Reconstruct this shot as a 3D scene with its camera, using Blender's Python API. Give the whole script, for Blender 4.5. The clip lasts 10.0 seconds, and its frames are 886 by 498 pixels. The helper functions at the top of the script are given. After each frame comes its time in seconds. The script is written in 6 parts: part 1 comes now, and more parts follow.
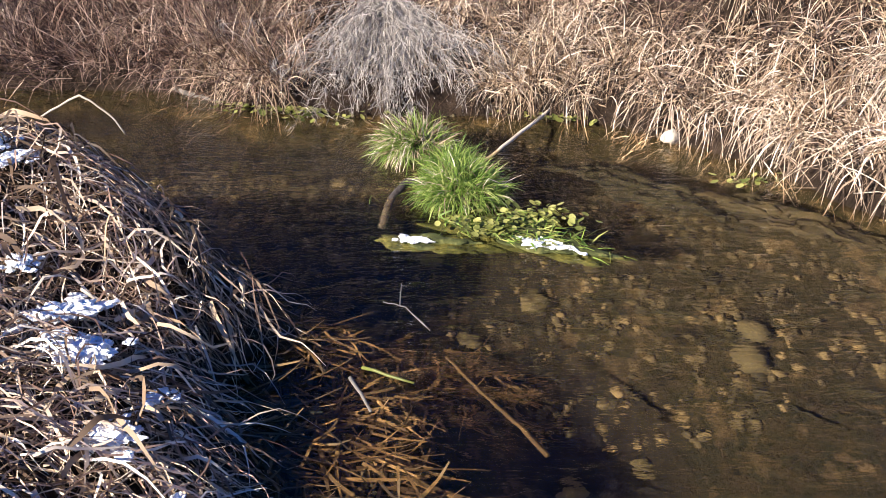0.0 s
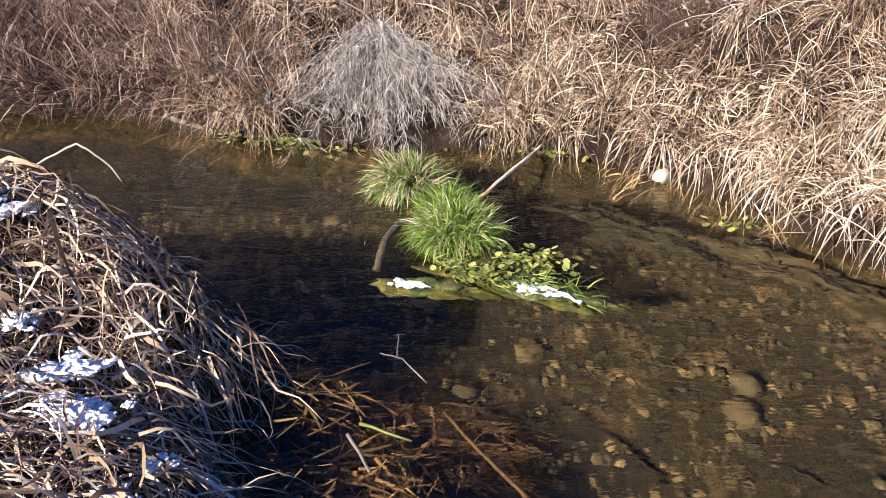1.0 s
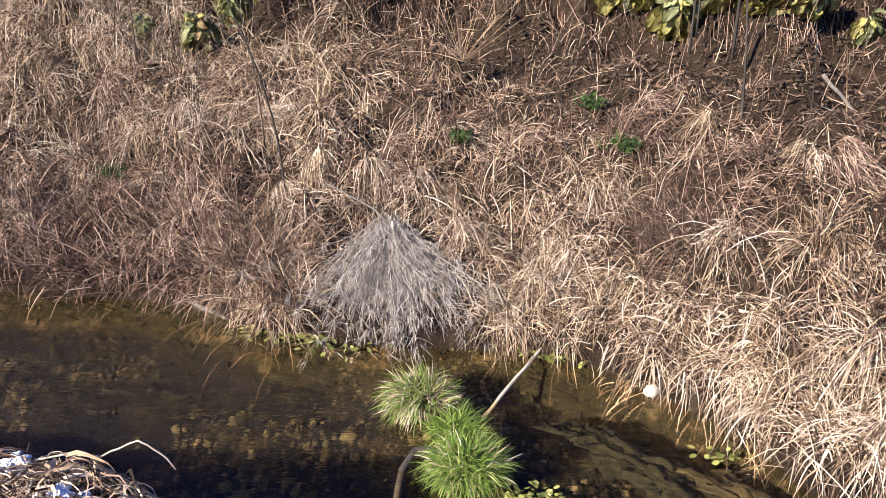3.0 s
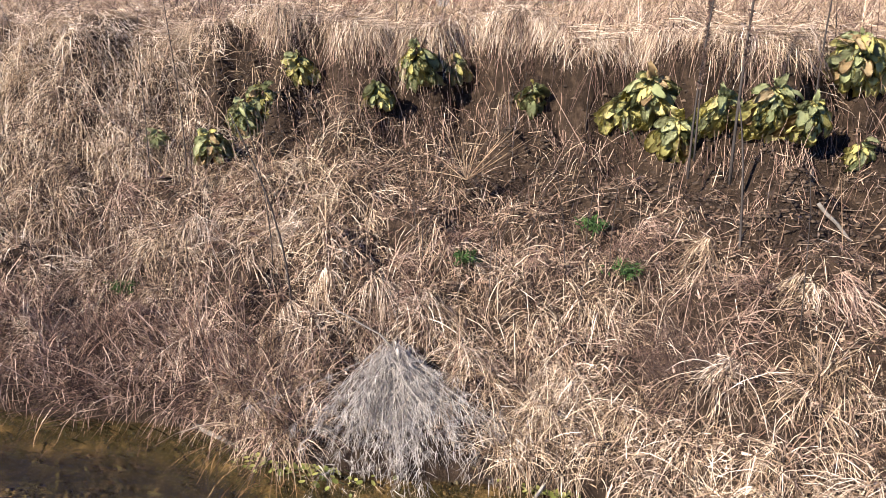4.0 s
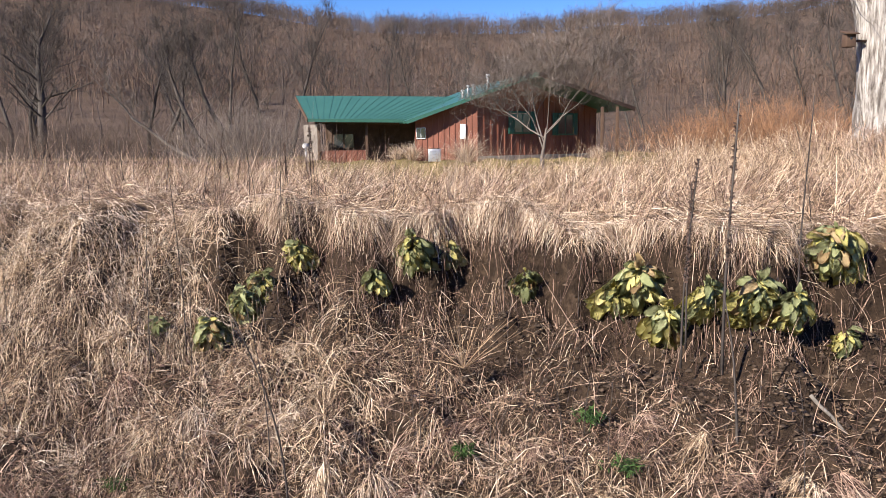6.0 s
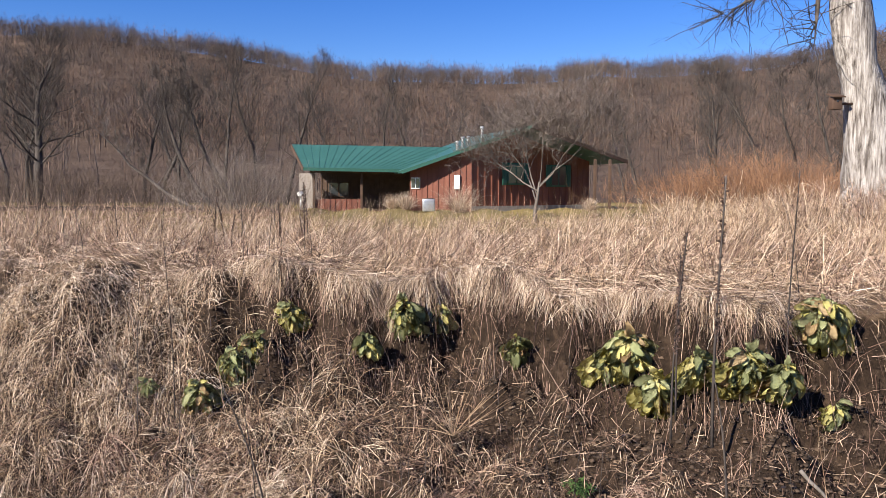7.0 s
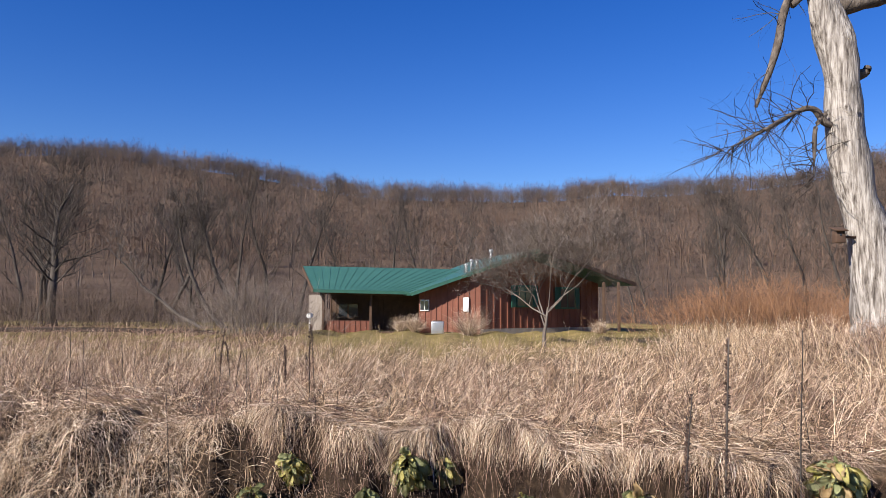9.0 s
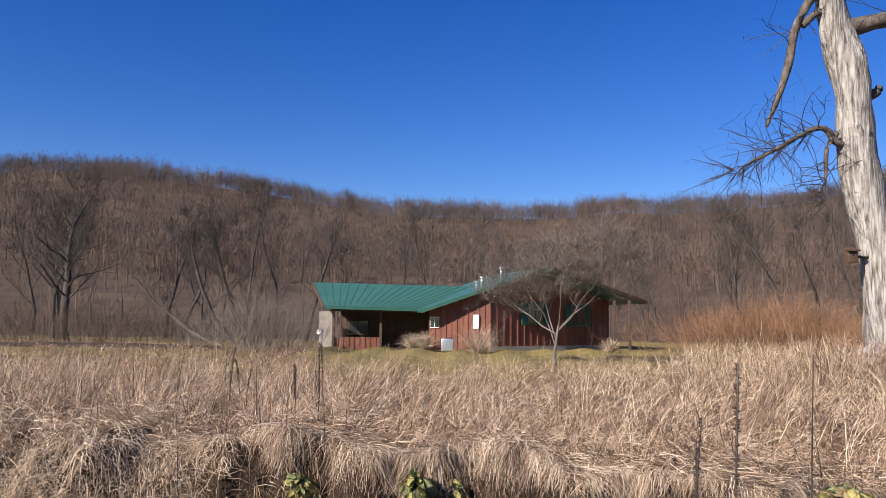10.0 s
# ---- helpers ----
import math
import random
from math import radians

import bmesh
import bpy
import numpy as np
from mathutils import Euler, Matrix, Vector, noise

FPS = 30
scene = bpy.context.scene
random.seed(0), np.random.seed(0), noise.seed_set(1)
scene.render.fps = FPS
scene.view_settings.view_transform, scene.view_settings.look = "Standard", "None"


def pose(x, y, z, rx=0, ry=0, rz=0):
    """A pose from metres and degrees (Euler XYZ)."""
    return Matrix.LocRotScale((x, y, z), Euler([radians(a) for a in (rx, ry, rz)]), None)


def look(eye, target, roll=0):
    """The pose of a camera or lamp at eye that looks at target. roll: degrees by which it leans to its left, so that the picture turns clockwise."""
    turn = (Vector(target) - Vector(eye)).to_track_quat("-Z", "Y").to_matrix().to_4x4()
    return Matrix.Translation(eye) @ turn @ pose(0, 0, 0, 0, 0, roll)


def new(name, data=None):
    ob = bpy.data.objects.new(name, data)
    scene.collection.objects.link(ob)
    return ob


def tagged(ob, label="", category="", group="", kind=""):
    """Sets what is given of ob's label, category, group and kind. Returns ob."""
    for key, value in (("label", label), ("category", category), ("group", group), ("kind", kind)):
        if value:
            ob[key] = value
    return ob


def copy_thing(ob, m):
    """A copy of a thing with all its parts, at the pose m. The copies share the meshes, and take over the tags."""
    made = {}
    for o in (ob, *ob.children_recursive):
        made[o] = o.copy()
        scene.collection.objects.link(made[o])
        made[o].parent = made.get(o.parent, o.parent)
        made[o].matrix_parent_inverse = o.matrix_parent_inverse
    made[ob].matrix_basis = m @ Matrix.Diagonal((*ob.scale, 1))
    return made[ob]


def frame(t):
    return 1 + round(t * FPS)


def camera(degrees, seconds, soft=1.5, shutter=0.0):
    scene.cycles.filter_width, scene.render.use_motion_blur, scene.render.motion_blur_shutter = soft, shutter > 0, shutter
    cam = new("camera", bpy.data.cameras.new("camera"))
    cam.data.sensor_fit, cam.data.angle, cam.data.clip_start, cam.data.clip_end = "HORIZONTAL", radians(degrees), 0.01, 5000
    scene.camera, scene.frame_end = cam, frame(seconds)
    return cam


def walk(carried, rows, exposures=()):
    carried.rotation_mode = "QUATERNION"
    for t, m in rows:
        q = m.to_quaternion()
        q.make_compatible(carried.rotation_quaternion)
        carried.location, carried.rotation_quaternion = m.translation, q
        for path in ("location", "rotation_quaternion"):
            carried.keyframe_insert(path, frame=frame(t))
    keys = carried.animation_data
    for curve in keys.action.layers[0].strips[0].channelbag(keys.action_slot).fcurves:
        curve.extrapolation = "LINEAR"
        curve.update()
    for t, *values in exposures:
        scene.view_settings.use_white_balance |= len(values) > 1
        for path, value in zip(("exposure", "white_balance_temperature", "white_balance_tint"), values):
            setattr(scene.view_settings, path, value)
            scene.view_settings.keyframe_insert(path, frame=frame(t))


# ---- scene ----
cam = camera(60.3, 10.0, soft=0.8)
PATH = [
    (0, (0.116, 0.241, 1.45), (0.047, 2.011, 0.522), -2.01),
    (0.5, (0.095, 0.259, 1.501), (0.044, 2.033, 0.579), -1.41),
    (1, (0.074, 0.302, 1.594), (0.045, 2.082, 0.683), -0.92),
    (1.5, (0.041, 0.337, 1.778), (0.032, 2.126, 0.883), -0.41),
    (2, (0.032, 0.345, 2.022), (0.035, 2.146, 1.151), -0.23),
    (2.5, (0.009, 0.329, 2.279), (0.011, 2.149, 1.45), -0.31),
    (3.8, (-0.066, 0.411, 3.027), (-0.07, 2.295, 2.357), -0.36),
    (4, (-0.04, 0.427, 3.087), (-0.047, 2.324, 2.454), -0.19),
    (4.5, (-0.085, 0.415, 3.208), (-0.084, 2.348, 2.693), -0.1),
    (5, (-0.09, 0.42, 3.317), (-0.078, 2.377, 2.902), -0.19),
    (5.5, (-0.083, 0.417, 3.441), (-0.07, 2.387, 3.094), -0.45),
    (6, (-0.072, 0.4, 3.556), (-0.057, 2.38, 3.276), -0.74),
    (7.5, (-0.049, 0.355, 3.854), (-0.013, 2.352, 3.75), 0.34),
    (8, (-0.044, 0.332, 3.963), (-0.015, 2.332, 3.92), 0.35),
    (8.5, (-0.025, 0.318, 4.047), (-0.007, 2.318, 4.084), 0.16),
    (9, (0.004, 0.325, 4.12), (0.01, 2.32, 4.261), 0.22),
    (9.5, (0.014, 0.287, 4.167), (0.004, 2.279, 4.35), 0.55),
    (10, (0.014, 0.287, 4.167), (-0.008, 2.279, 4.35), 0.55),
]
walk(cam, [(t, look(eye, target, roll)) for t, eye, target, roll in PATH],
     exposures=[(0, 1.35), (1.5, 1.32), (2.5, 1.3), (4.5, 1.42), (5.5, 1.38), (6, 1.26), (7.5, 1.08), (10, 0.92)])

# ---- daylight: low winter sun from the left, a little behind the camera ----
SUN_AZ, SUN_EL = 230.0, 32.0  # degrees, clockwise from +y as seen from above
sun_to = Vector((math.sin(radians(SUN_AZ)) * math.cos(radians(SUN_EL)), math.cos(radians(SUN_AZ)) * math.cos(radians(SUN_EL)), math.sin(radians(SUN_EL))))
world = bpy.data.worlds.new("sky")
scene.world = world
world.use_nodes = True
wn = world.node_tree.nodes
sky = wn.new("ShaderNodeTexSky")
sky.sky_type, sky.sun_disc = "NISHITA", False
sky.sun_elevation, sky.sun_rotation = radians(SUN_EL), radians(SUN_AZ)
sky.altitude, sky.air_density, sky.dust_density, sky.ozone_density = 300, 1.0, 0.0, 4.0
wn["Background"].inputs["Strength"].default_value = 0.07
deep = wn.new("ShaderNodeHueSaturation")
deep.inputs["Hue"].default_value, deep.inputs["Saturation"].default_value = 0.522, 1.34
world.node_tree.links.new(sky.outputs[0], deep.inputs["Color"])
world.node_tree.links.new(deep.outputs[0], wn["Background"].inputs[0])
sun_data = bpy.data.lights.new("sun", "SUN")
sun_data.energy, sun_data.angle, sun_data.color = 5.0, radians(0.53), (1.0, 0.92, 0.82)
sun = new("sun", sun_data)
sun.matrix_world = look((0, 0, 30), Vector((0, 0, 30)) - sun_to)

rng = np.random.default_rng(7)


# ---- materials ----
def material(name, colors, rough=0.85, island=0.0, noise_scale=3.0, noise_amount=1.0, bump=0.0, bump_scale=40.0, metal=0.0, thin=0.0, obj_random=0.0, stretch=(1, 1, 1), spec=0.3):
    """Colours run through a ramp that noise, and the piece's own random number, look up."""
    m = bpy.data.materials.new(name)
    m.use_nodes = True
    nt = m.node_tree
    n, ln = nt.nodes, nt.links
    b = n["Principled BSDF"]
    b.inputs["Roughness"].default_value, b.inputs["Metallic"].default_value = rough, metal
    b.inputs["Specular IOR Level"].default_value = spec
    geo = n.new("ShaderNodeNewGeometry")
    pos = n.new("ShaderNodeMapping")
    pos.inputs["Scale"].default_value = stretch
    ln.new(geo.outputs["Position"], pos.inputs["Vector"])
    big = n.new("ShaderNodeTexNoise")
    big.inputs["Scale"].default_value, big.inputs["Detail"].default_value = noise_scale, 6
    big.inputs["Roughness"].default_value = 0.65
    ln.new(pos.outputs[0], big.inputs["Vector"])
    fac = n.new("ShaderNodeMath")
    fac.operation = "MULTIPLY_ADD"
    ln.new(big.outputs["Fac"], fac.inputs[0])
    fac.inputs[1].default_value = 1.6 * noise_amount
    base = 0.5 - 0.8 * noise_amount
    fac.inputs[2].default_value = base
    out = fac.outputs[0]
    if island or obj_random:
        rnd = geo.outputs["Random Per Island"] if island else n.new("ShaderNodeObjectInfo").outputs["Random"]
        k = island or obj_random
        add = n.new("ShaderNodeMath")
        add.operation = "MULTIPLY_ADD"
        ln.new(rnd, add.inputs[0])
        add.inputs[1].default_value = k
        fac.inputs[2].default_value = base - k / 2
        ln.new(out, add.inputs[2])
        out = add.outputs[0]
    ramp = n.new("ShaderNodeValToRGB")
    el = ramp.color_ramp.elements
    while len(el) < len(colors):
        el.new(0.5)
    for i, c in enumerate(colors):
        el[i].position = i / max(1, len(colors) - 1)
        el[i].color = (*c, 1)
    ln.new(out, ramp.inputs[0])
    ln.new(ramp.outputs[0], b.inputs["Base Color"])
    if bump:
        fine = n.new("ShaderNodeTexNoise")
        fine.inputs["Scale"].default_value, fine.inputs["Detail"].default_value = bump_scale, 5
        ln.new(pos.outputs[0], fine.inputs["Vector"])
        bp = n.new("ShaderNodeBump")
        bp.inputs["Strength"].default_value, bp.inputs["Distance"].default_value = bump, 0.5 / bump_scale
        ln.new(fine.outputs["Fac"], bp.inputs["Height"])
        ln.new(bp.outputs[0], b.inputs["Normal"])
    if thin:
        tr = n.new("ShaderNodeBsdfTranslucent")
        ln.new(ramp.outputs[0], tr.inputs["Color"])
        mix = n.new("ShaderNodeMixShader")
        mix.inputs[0].default_value = thin
        ln.new(b.outputs[0], mix.inputs[1])
        ln.new(tr.outputs[0], mix.inputs[2])
        ln.new(mix.outputs[0], n["Material Output"].inputs["Surface"])
    return m


# Near-black first stops put the shadow gaps between blades into the dead grass colours.
STRAW = material("dead_grass", [(0.018, 0.011, 0.007), (0.17, 0.105, 0.062), (0.50, 0.36, 0.23), (0.86, 0.71, 0.53)], island=1.0, noise_scale=1.7, noise_amount=0.9, thin=0.12, rough=0.7)
STRAW_PALE = material("bleached_grass", [(0.03, 0.019, 0.012), (0.28, 0.19, 0.125), (0.62, 0.47, 0.34), (0.90, 0.78, 0.63)], island=1.0, noise_scale=1.7, noise_amount=0.8, thin=0.12, rough=0.65)
STRAW_RED = material("reddish_stems", [(0.014, 0.008, 0.006), (0.09, 0.05, 0.037), (0.33, 0.21, 0.155), (0.74, 0.56, 0.43)], island=0.8, noise_scale=1.6, noise_amount=0.8, thin=0.15)
LITTER = material("leaf_litter", [(0.010, 0.006, 0.004), (0.07, 0.042, 0.028), (0.28, 0.18, 0.12), (0.72, 0.55, 0.40)], island=0.9, noise_scale=1.4, noise_amount=0.9, thin=0.15)
GREYTWIG = material("grey_twigs", [(0.15, 0.125, 0.105), (0.31, 0.27, 0.235), (0.52, 0.47, 0.42)], island=0.8, noise_scale=6, noise_amount=0.5)
HERB = material("dark_green_herb", [(0.02, 0.045, 0.012), (0.05, 0.10, 0.025), (0.11, 0.17, 0.05)], island=0.7, noise_scale=5, noise_amount=0.5, thin=0.2)
GREEN_GRASS = material("green_grass", [(0.04, 0.07, 0.015), (0.13, 0.22, 0.035), (0.29, 0.39, 0.08), (0.55, 0.55, 0.22)], island=0.7, noise_scale=5, noise_amount=0.5, thin=0.35, rough=0.5)
CRESS = material("yellow_green_cress", [(0.07, 0.085, 0.02), (0.20, 0.21, 0.05), (0.46, 0.43, 0.14)], island=0.8, noise_scale=9, noise_amount=0.6, thin=0.2, rough=0.4)
# the meadow ramps also start near black, as painted shade between blades
MEADOW_PALE = material("golden_meadow_grass", [(0.03, 0.019, 0.012), (0.27, 0.175, 0.108), (0.61, 0.44, 0.30), (0.90, 0.75, 0.58)], island=1.0, noise_scale=1.7, noise_amount=0.8, thin=0.12, rough=0.65)
MEADOW = material("tan_meadow_grass", [(0.022, 0.013, 0.008), (0.17, 0.105, 0.062), (0.48, 0.335, 0.21), (0.84, 0.67, 0.48)], island=1.0, noise_scale=1.7, noise_amount=0.9, thin=0.12, rough=0.7)
SNOW = material("snow", [(0.82, 0.82, 0.82), (0.92, 0.91, 0.90)], rough=0.6, noise_scale=9, bump=0.5, bump_scale=70)
LAWN = material("lawn_grass", [(0.15, 0.125, 0.045), (0.28, 0.22, 0.085), (0.42, 0.33, 0.15)], island=0.6, noise_scale=0.5, noise_amount=0.9, thin=0.2)
BARK = material("grey_brown_bark", [(0.018, 0.014, 0.012), (0.052, 0.042, 0.036), (0.13, 0.11, 0.094)], island=0.25, noise_scale=4, noise_amount=1, bump=0.8, bump_scale=25, stretch=(1, 1, 0.3))
BARK_PALE = material("pale_grey_bark", [(0.16, 0.14, 0.12), (0.30, 0.27, 0.24), (0.45, 0.42, 0.38)], island=0.3, noise_scale=4, noise_amount=1, bump=0.6, bump_scale=25, stretch=(1, 1, 0.3))
ROCK = material("creek_stone", [(0.025, 0.022, 0.011), (0.065, 0.053, 0.026), (0.13, 0.10, 0.052)], obj_random=0.6, noise_scale=7, noise_amount=0.8, bump=0.5, bump_scale=60)
PEBBLE = material("bed_gravel", [(0.012, 0.010, 0.005), (0.036, 0.029, 0.014), (0.075, 0.057, 0.027), (0.17, 0.125, 0.062)], island=0.8, noise_scale=3, noise_amount=0.8)
ISLET_MOSS = material("islet_moss", [(0.012, 0.016, 0.005), (0.05, 0.056, 0.014), (0.22, 0.21, 0.06)], noise_scale=14, noise_amount=1, bump=1, bump_scale=60)
SOIL = material("soil_clods", [(0.013, 0.0085, 0.006), (0.044, 0.029, 0.019), (0.125, 0.084, 0.056)], island=0.7, noise_scale=3)
MOSS = material("water_moss", [(0.006, 0.006, 0.003), (0.019, 0.017, 0.007), (0.05, 0.042, 0.017)], noise_scale=14, noise_amount=1, bump=1, bump_scale=60, island=0.5)
STICKWOOD = material("bleached_stick", [(0.30, 0.24, 0.17), (0.50, 0.42, 0.32), (0.62, 0.55, 0.45)], noise_scale=12, bump=0.5, bump_scale=80)


def ground_material():
    """Bare soil, creek bed and field by where the ground lies."""
    m = bpy.data.materials.new("ground")
    m.use_nodes = True
    n, ln = m.node_tree.nodes, m.node_tree.links
    b = n["Principled BSDF"]
    b.inputs["Roughness"].default_value = 0.95
    b.inputs["Specular IOR Level"].default_value = 0.15
    geo, sep = n.new("ShaderNodeNewGeometry"), n.new("ShaderNodeSeparateXYZ")
    ln.new(geo.outputs["Position"], sep.inputs[0])

    def noise_ramp(scale, colors, detail=8, lo=0.25, hi=0.75):
        t = n.new("ShaderNodeTexNoise")
        t.inputs["Scale"].default_value, t.inputs["Detail"].default_value, t.inputs["Roughness"].default_value = scale, detail, 0.7
        ln.new(geo.outputs["Position"], t.inputs["Vector"])
        r = n.new("ShaderNodeValToRGB")
        el = r.color_ramp.elements
        while len(el) < len(colors):
            el.new(0.5)
        for i, c in enumerate(colors):
            el[i].position, el[i].color = lo + (hi - lo) * i / (len(colors) - 1), (*c, 1)
        ln.new(t.outputs["Fac"], r.inputs[0])
        return r.outputs[0]

    def step(src, lo, hi):
        r = n.new("ShaderNodeMapRange")
        r.inputs[1].default_value, r.inputs[2].default_value = lo, hi
        ln.new(src, r.inputs[0])
        return r.outputs[0]

    def mix(fac, a, c):
        x = n.new("ShaderNodeMix")
        x.data_type = "RGBA"
        ln.new(fac, x.inputs[0])
        ln.new(a, x.inputs[6])
        ln.new(c, x.inputs[7])
        return x.outputs[2]

    bed = noise_ramp(6.0, [(0.008, 0.007, 0.004), (0.046, 0.035, 0.017), (0.023, 0.022, 0.010), (0.085, 0.061, 0.030), (0.17, 0.122, 0.062)], 8, 0.34, 0.68)
    soil = noise_ramp(9.0, [(0.010, 0.0062, 0.004), (0.033, 0.021, 0.0135), (0.092, 0.060, 0.039)])
    field = noise_ramp(1.6, [(0.07, 0.045, 0.028), (0.17, 0.115, 0.07), (0.30, 0.21, 0.13)])
    lawn = noise_ramp(0.6, [(0.12, 0.10, 0.035), (0.22, 0.17, 0.065), (0.33, 0.25, 0.11)])
    woods = noise_ramp(0.12, [(0.05, 0.034, 0.024), (0.085, 0.058, 0.041), (0.125, 0.088, 0.062)])
    # The dimness of deep water is put into the bed colour by depth.
    deep_bed_dark = noise_ramp(3.0, [(0.006, 0.006, 0.006), (0.014, 0.012, 0.010), (0.03, 0.024, 0.016)])
    c = mix(step(sep.outputs["Z"], -0.5, -0.36), deep_bed_dark, bed)
    c = mix(step(sep.outputs["Z"], -0.06, 0.02), c, soil)
    up = n.new("ShaderNodeSeparateXYZ")
    ln.new(geo.outputs["Normal"], up.inputs[0])
    flat = n.new("ShaderNodeMath")
    flat.operation = "MULTIPLY"
    ln.new(step(sep.outputs["Z"], 2.3, 2.42), flat.inputs[0])
    ln.new(step(up.outputs["Z"], 0.72, 0.93), flat.inputs[1])
    c = mix(flat.outputs[0], c, field)
    c = mix(step(sep.outputs["Y"], 20, 24), c, lawn)
    c = mix(step(sep.outputs["Y"], 58, 64), c, woods)
    ln.new(c, b.inputs["Base Color"])
    t = n.new("ShaderNodeTexNoise")
    t.inputs["Scale"].default_value, t.inputs["Detail"].default_value = 14, 9
    t.inputs["Roughness"].default_value = 0.7
    ln.new(geo.outputs["Position"], t.inputs["Vector"])
    bp = n.new("ShaderNodeBump")
    bp.inputs["Strength"].default_value, bp.inputs["Distance"].default_value = 1.0, 0.06
    ln.new(t.outputs["Fac"], bp.inputs["Height"])
    ln.new(bp.outputs[0], b.inputs["Normal"])
    return m


def water_material():
    m = bpy.data.materials.new("creek_water")
    m.use_nodes = True
    n, ln = m.node_tree.nodes, m.node_tree.links
    n.remove(n["Principled BSDF"])
    clear, gloss, fres, mix = n.new("ShaderNodeBsdfRefraction"), n.new("ShaderNodeBsdfGlossy"), n.new("ShaderNodeFresnel"), n.new("ShaderNodeMixShader")
    clear.inputs["Color"].default_value = (0.86, 0.765, 0.61, 1)
    clear.inputs["IOR"].default_value, clear.inputs["Roughness"].default_value = 1.33, 0.0
    gloss.inputs["Roughness"].default_value = 0.06
    fres.inputs["IOR"].default_value = 1.33
    geo, mp = n.new("ShaderNodeNewGeometry"), n.new("ShaderNodeMapping")
    mp.inputs["Scale"].default_value = (0.55, 1.6, 1)
    mp.inputs["Rotation"].default_value = (0, 0, radians(-12))
    ln.new(geo.outputs["Position"], mp.inputs["Vector"])
    a, c = n.new("ShaderNodeTexNoise"), n.new("ShaderNodeTexNoise")
    a.inputs["Scale"].default_value, a.inputs["Detail"].default_value, a.inputs["Distortion"].default_value = 7, 4, 0.8
    c.inputs["Scale"].default_value, c.inputs["Detail"].default_value = 40, 3
    add = n.new("ShaderNodeMath")
    add.operation = "MULTIPLY_ADD"
    add.inputs[1].default_value = 0.28
    ln.new(mp.outputs[0], a.inputs["Vector"])
    ln.new(mp.outputs[0], c.inputs["Vector"])
    ln.new(c.outputs["Fac"], add.inputs[0])
    ln.new(a.outputs["Fac"], add.inputs[2])
    bp = n.new("ShaderNodeBump")
    bp.inputs["Strength"].default_value, bp.inputs["Distance"].default_value = 0.55, 0.030
    ln.new(add.outputs[0], bp.inputs["Height"])
    ln.new(bp.outputs[0], gloss.inputs["Normal"])
    ln.new(bp.outputs[0], fres.inputs["Normal"])
    soft = n.new("ShaderNodeBump")
    soft.inputs["Strength"].default_value, soft.inputs["Distance"].default_value = 0.40, 0.025
    ln.new(a.outputs["Fac"], soft.inputs["Height"])
    ln.new(soft.outputs[0], clear.inputs["Normal"])
    ln.new(fres.outputs[0], mix.inputs[0])
    ln.new(clear.outputs[0], mix.inputs[1])
    ln.new(gloss.outputs[0], mix.inputs[2])
    ln.new(mix.outputs[0], n["Material Output"].inputs["Surface"])
    return m


# ---- lie of the land ----
WATERLINE = [(-60, 14), (-14, 8.5), (-7.5, 6.7), (-4.5, 5.95), (-3.2, 5.62), (-2.3, 5.5), (-1.9, 5.41), (-1.47, 5.14), (-1.24, 4.95), (-0.44, 4.8), (0.28, 4.74), (0.79, 4.6), (1.05, 4.46), (1.17, 4.28), (1.35, 4.1), (1.62, 3.82), (1.75, 3.4), (2.0, 3.08), (2.9, 2.5), (4.6, 1.8), (10, 1.0), (60, -6)]
BANKTOP = [(-60, 22), (-8, 10.4), (-4.35, 9.23), (-2.74, 8.84), (-1.51, 8.67), (-0.32, 8.39), (0.25, 8.25), (0.73, 8.02), (1.43, 7.71), (2.03, 7.42), (2.74, 7.17), (3.95, 6.87), (5.97, 6.39), (10, 5.6), (60, 0)]
NEARSHORE = [(-60, 3.0), (-6, 1.0), (-2, 0.25), (-0.52, 0.16), (0.16, -0.23), (1.32, -0.40), (1.63, -0.47), (1.99, -0.64), (2.2, -0.66), (2.42, -0.52), (2.55, -0.60), (2.72, -0.86), (2.95, -1.3), (3.2, -1.9), (3.4, -3.2), (4.1, -9), (8, -60)]
LIP = [(-60, 3.0), (-4.35, 2.88), (-1.5, 2.78), (0.73, 2.71), (4, 2.62), (60, 2.5)]
SLOPE = [(-1, -0.14), (-0.12, -0.11), (-0.03, -0.05), (0, 0.0), (0.015, 0.045), (0.06, 0.07), (0.15, 0.11), (0.3, 0.19), (0.5, 0.355), (0.65, 0.445), (0.8, 0.52), (0.9, 0.60), (0.95, 0.67), (0.983, 0.75), (1.0, 0.96), (1.015, 1.0), (2, 1.0)]
GENTLE = [(-1, -0.14), (-0.12, -0.11), (-0.03, -0.05), (0, 0.0), (0.015, 0.045), (0.06, 0.07), (0.15, 0.12), (0.3, 0.22), (0.5, 0.39), (0.7, 0.56), (0.85, 0.73), (1.0, 0.90), (1.15, 1.0), (2, 1.0)]
SOFTSLOPE = [(-1, -0.14), (-0.12, -0.11), (-0.03, -0.05), (0, 0.0), (0.015, 0.045), (0.06, 0.07), (0.15, 0.12), (0.3, 0.215), (0.5, 0.38), (0.7, 0.48), (0.8, 0.55), (0.9, 0.66), (0.97, 0.82), (1.0, 0.92), (1.06, 1.0), (2, 1.0)]
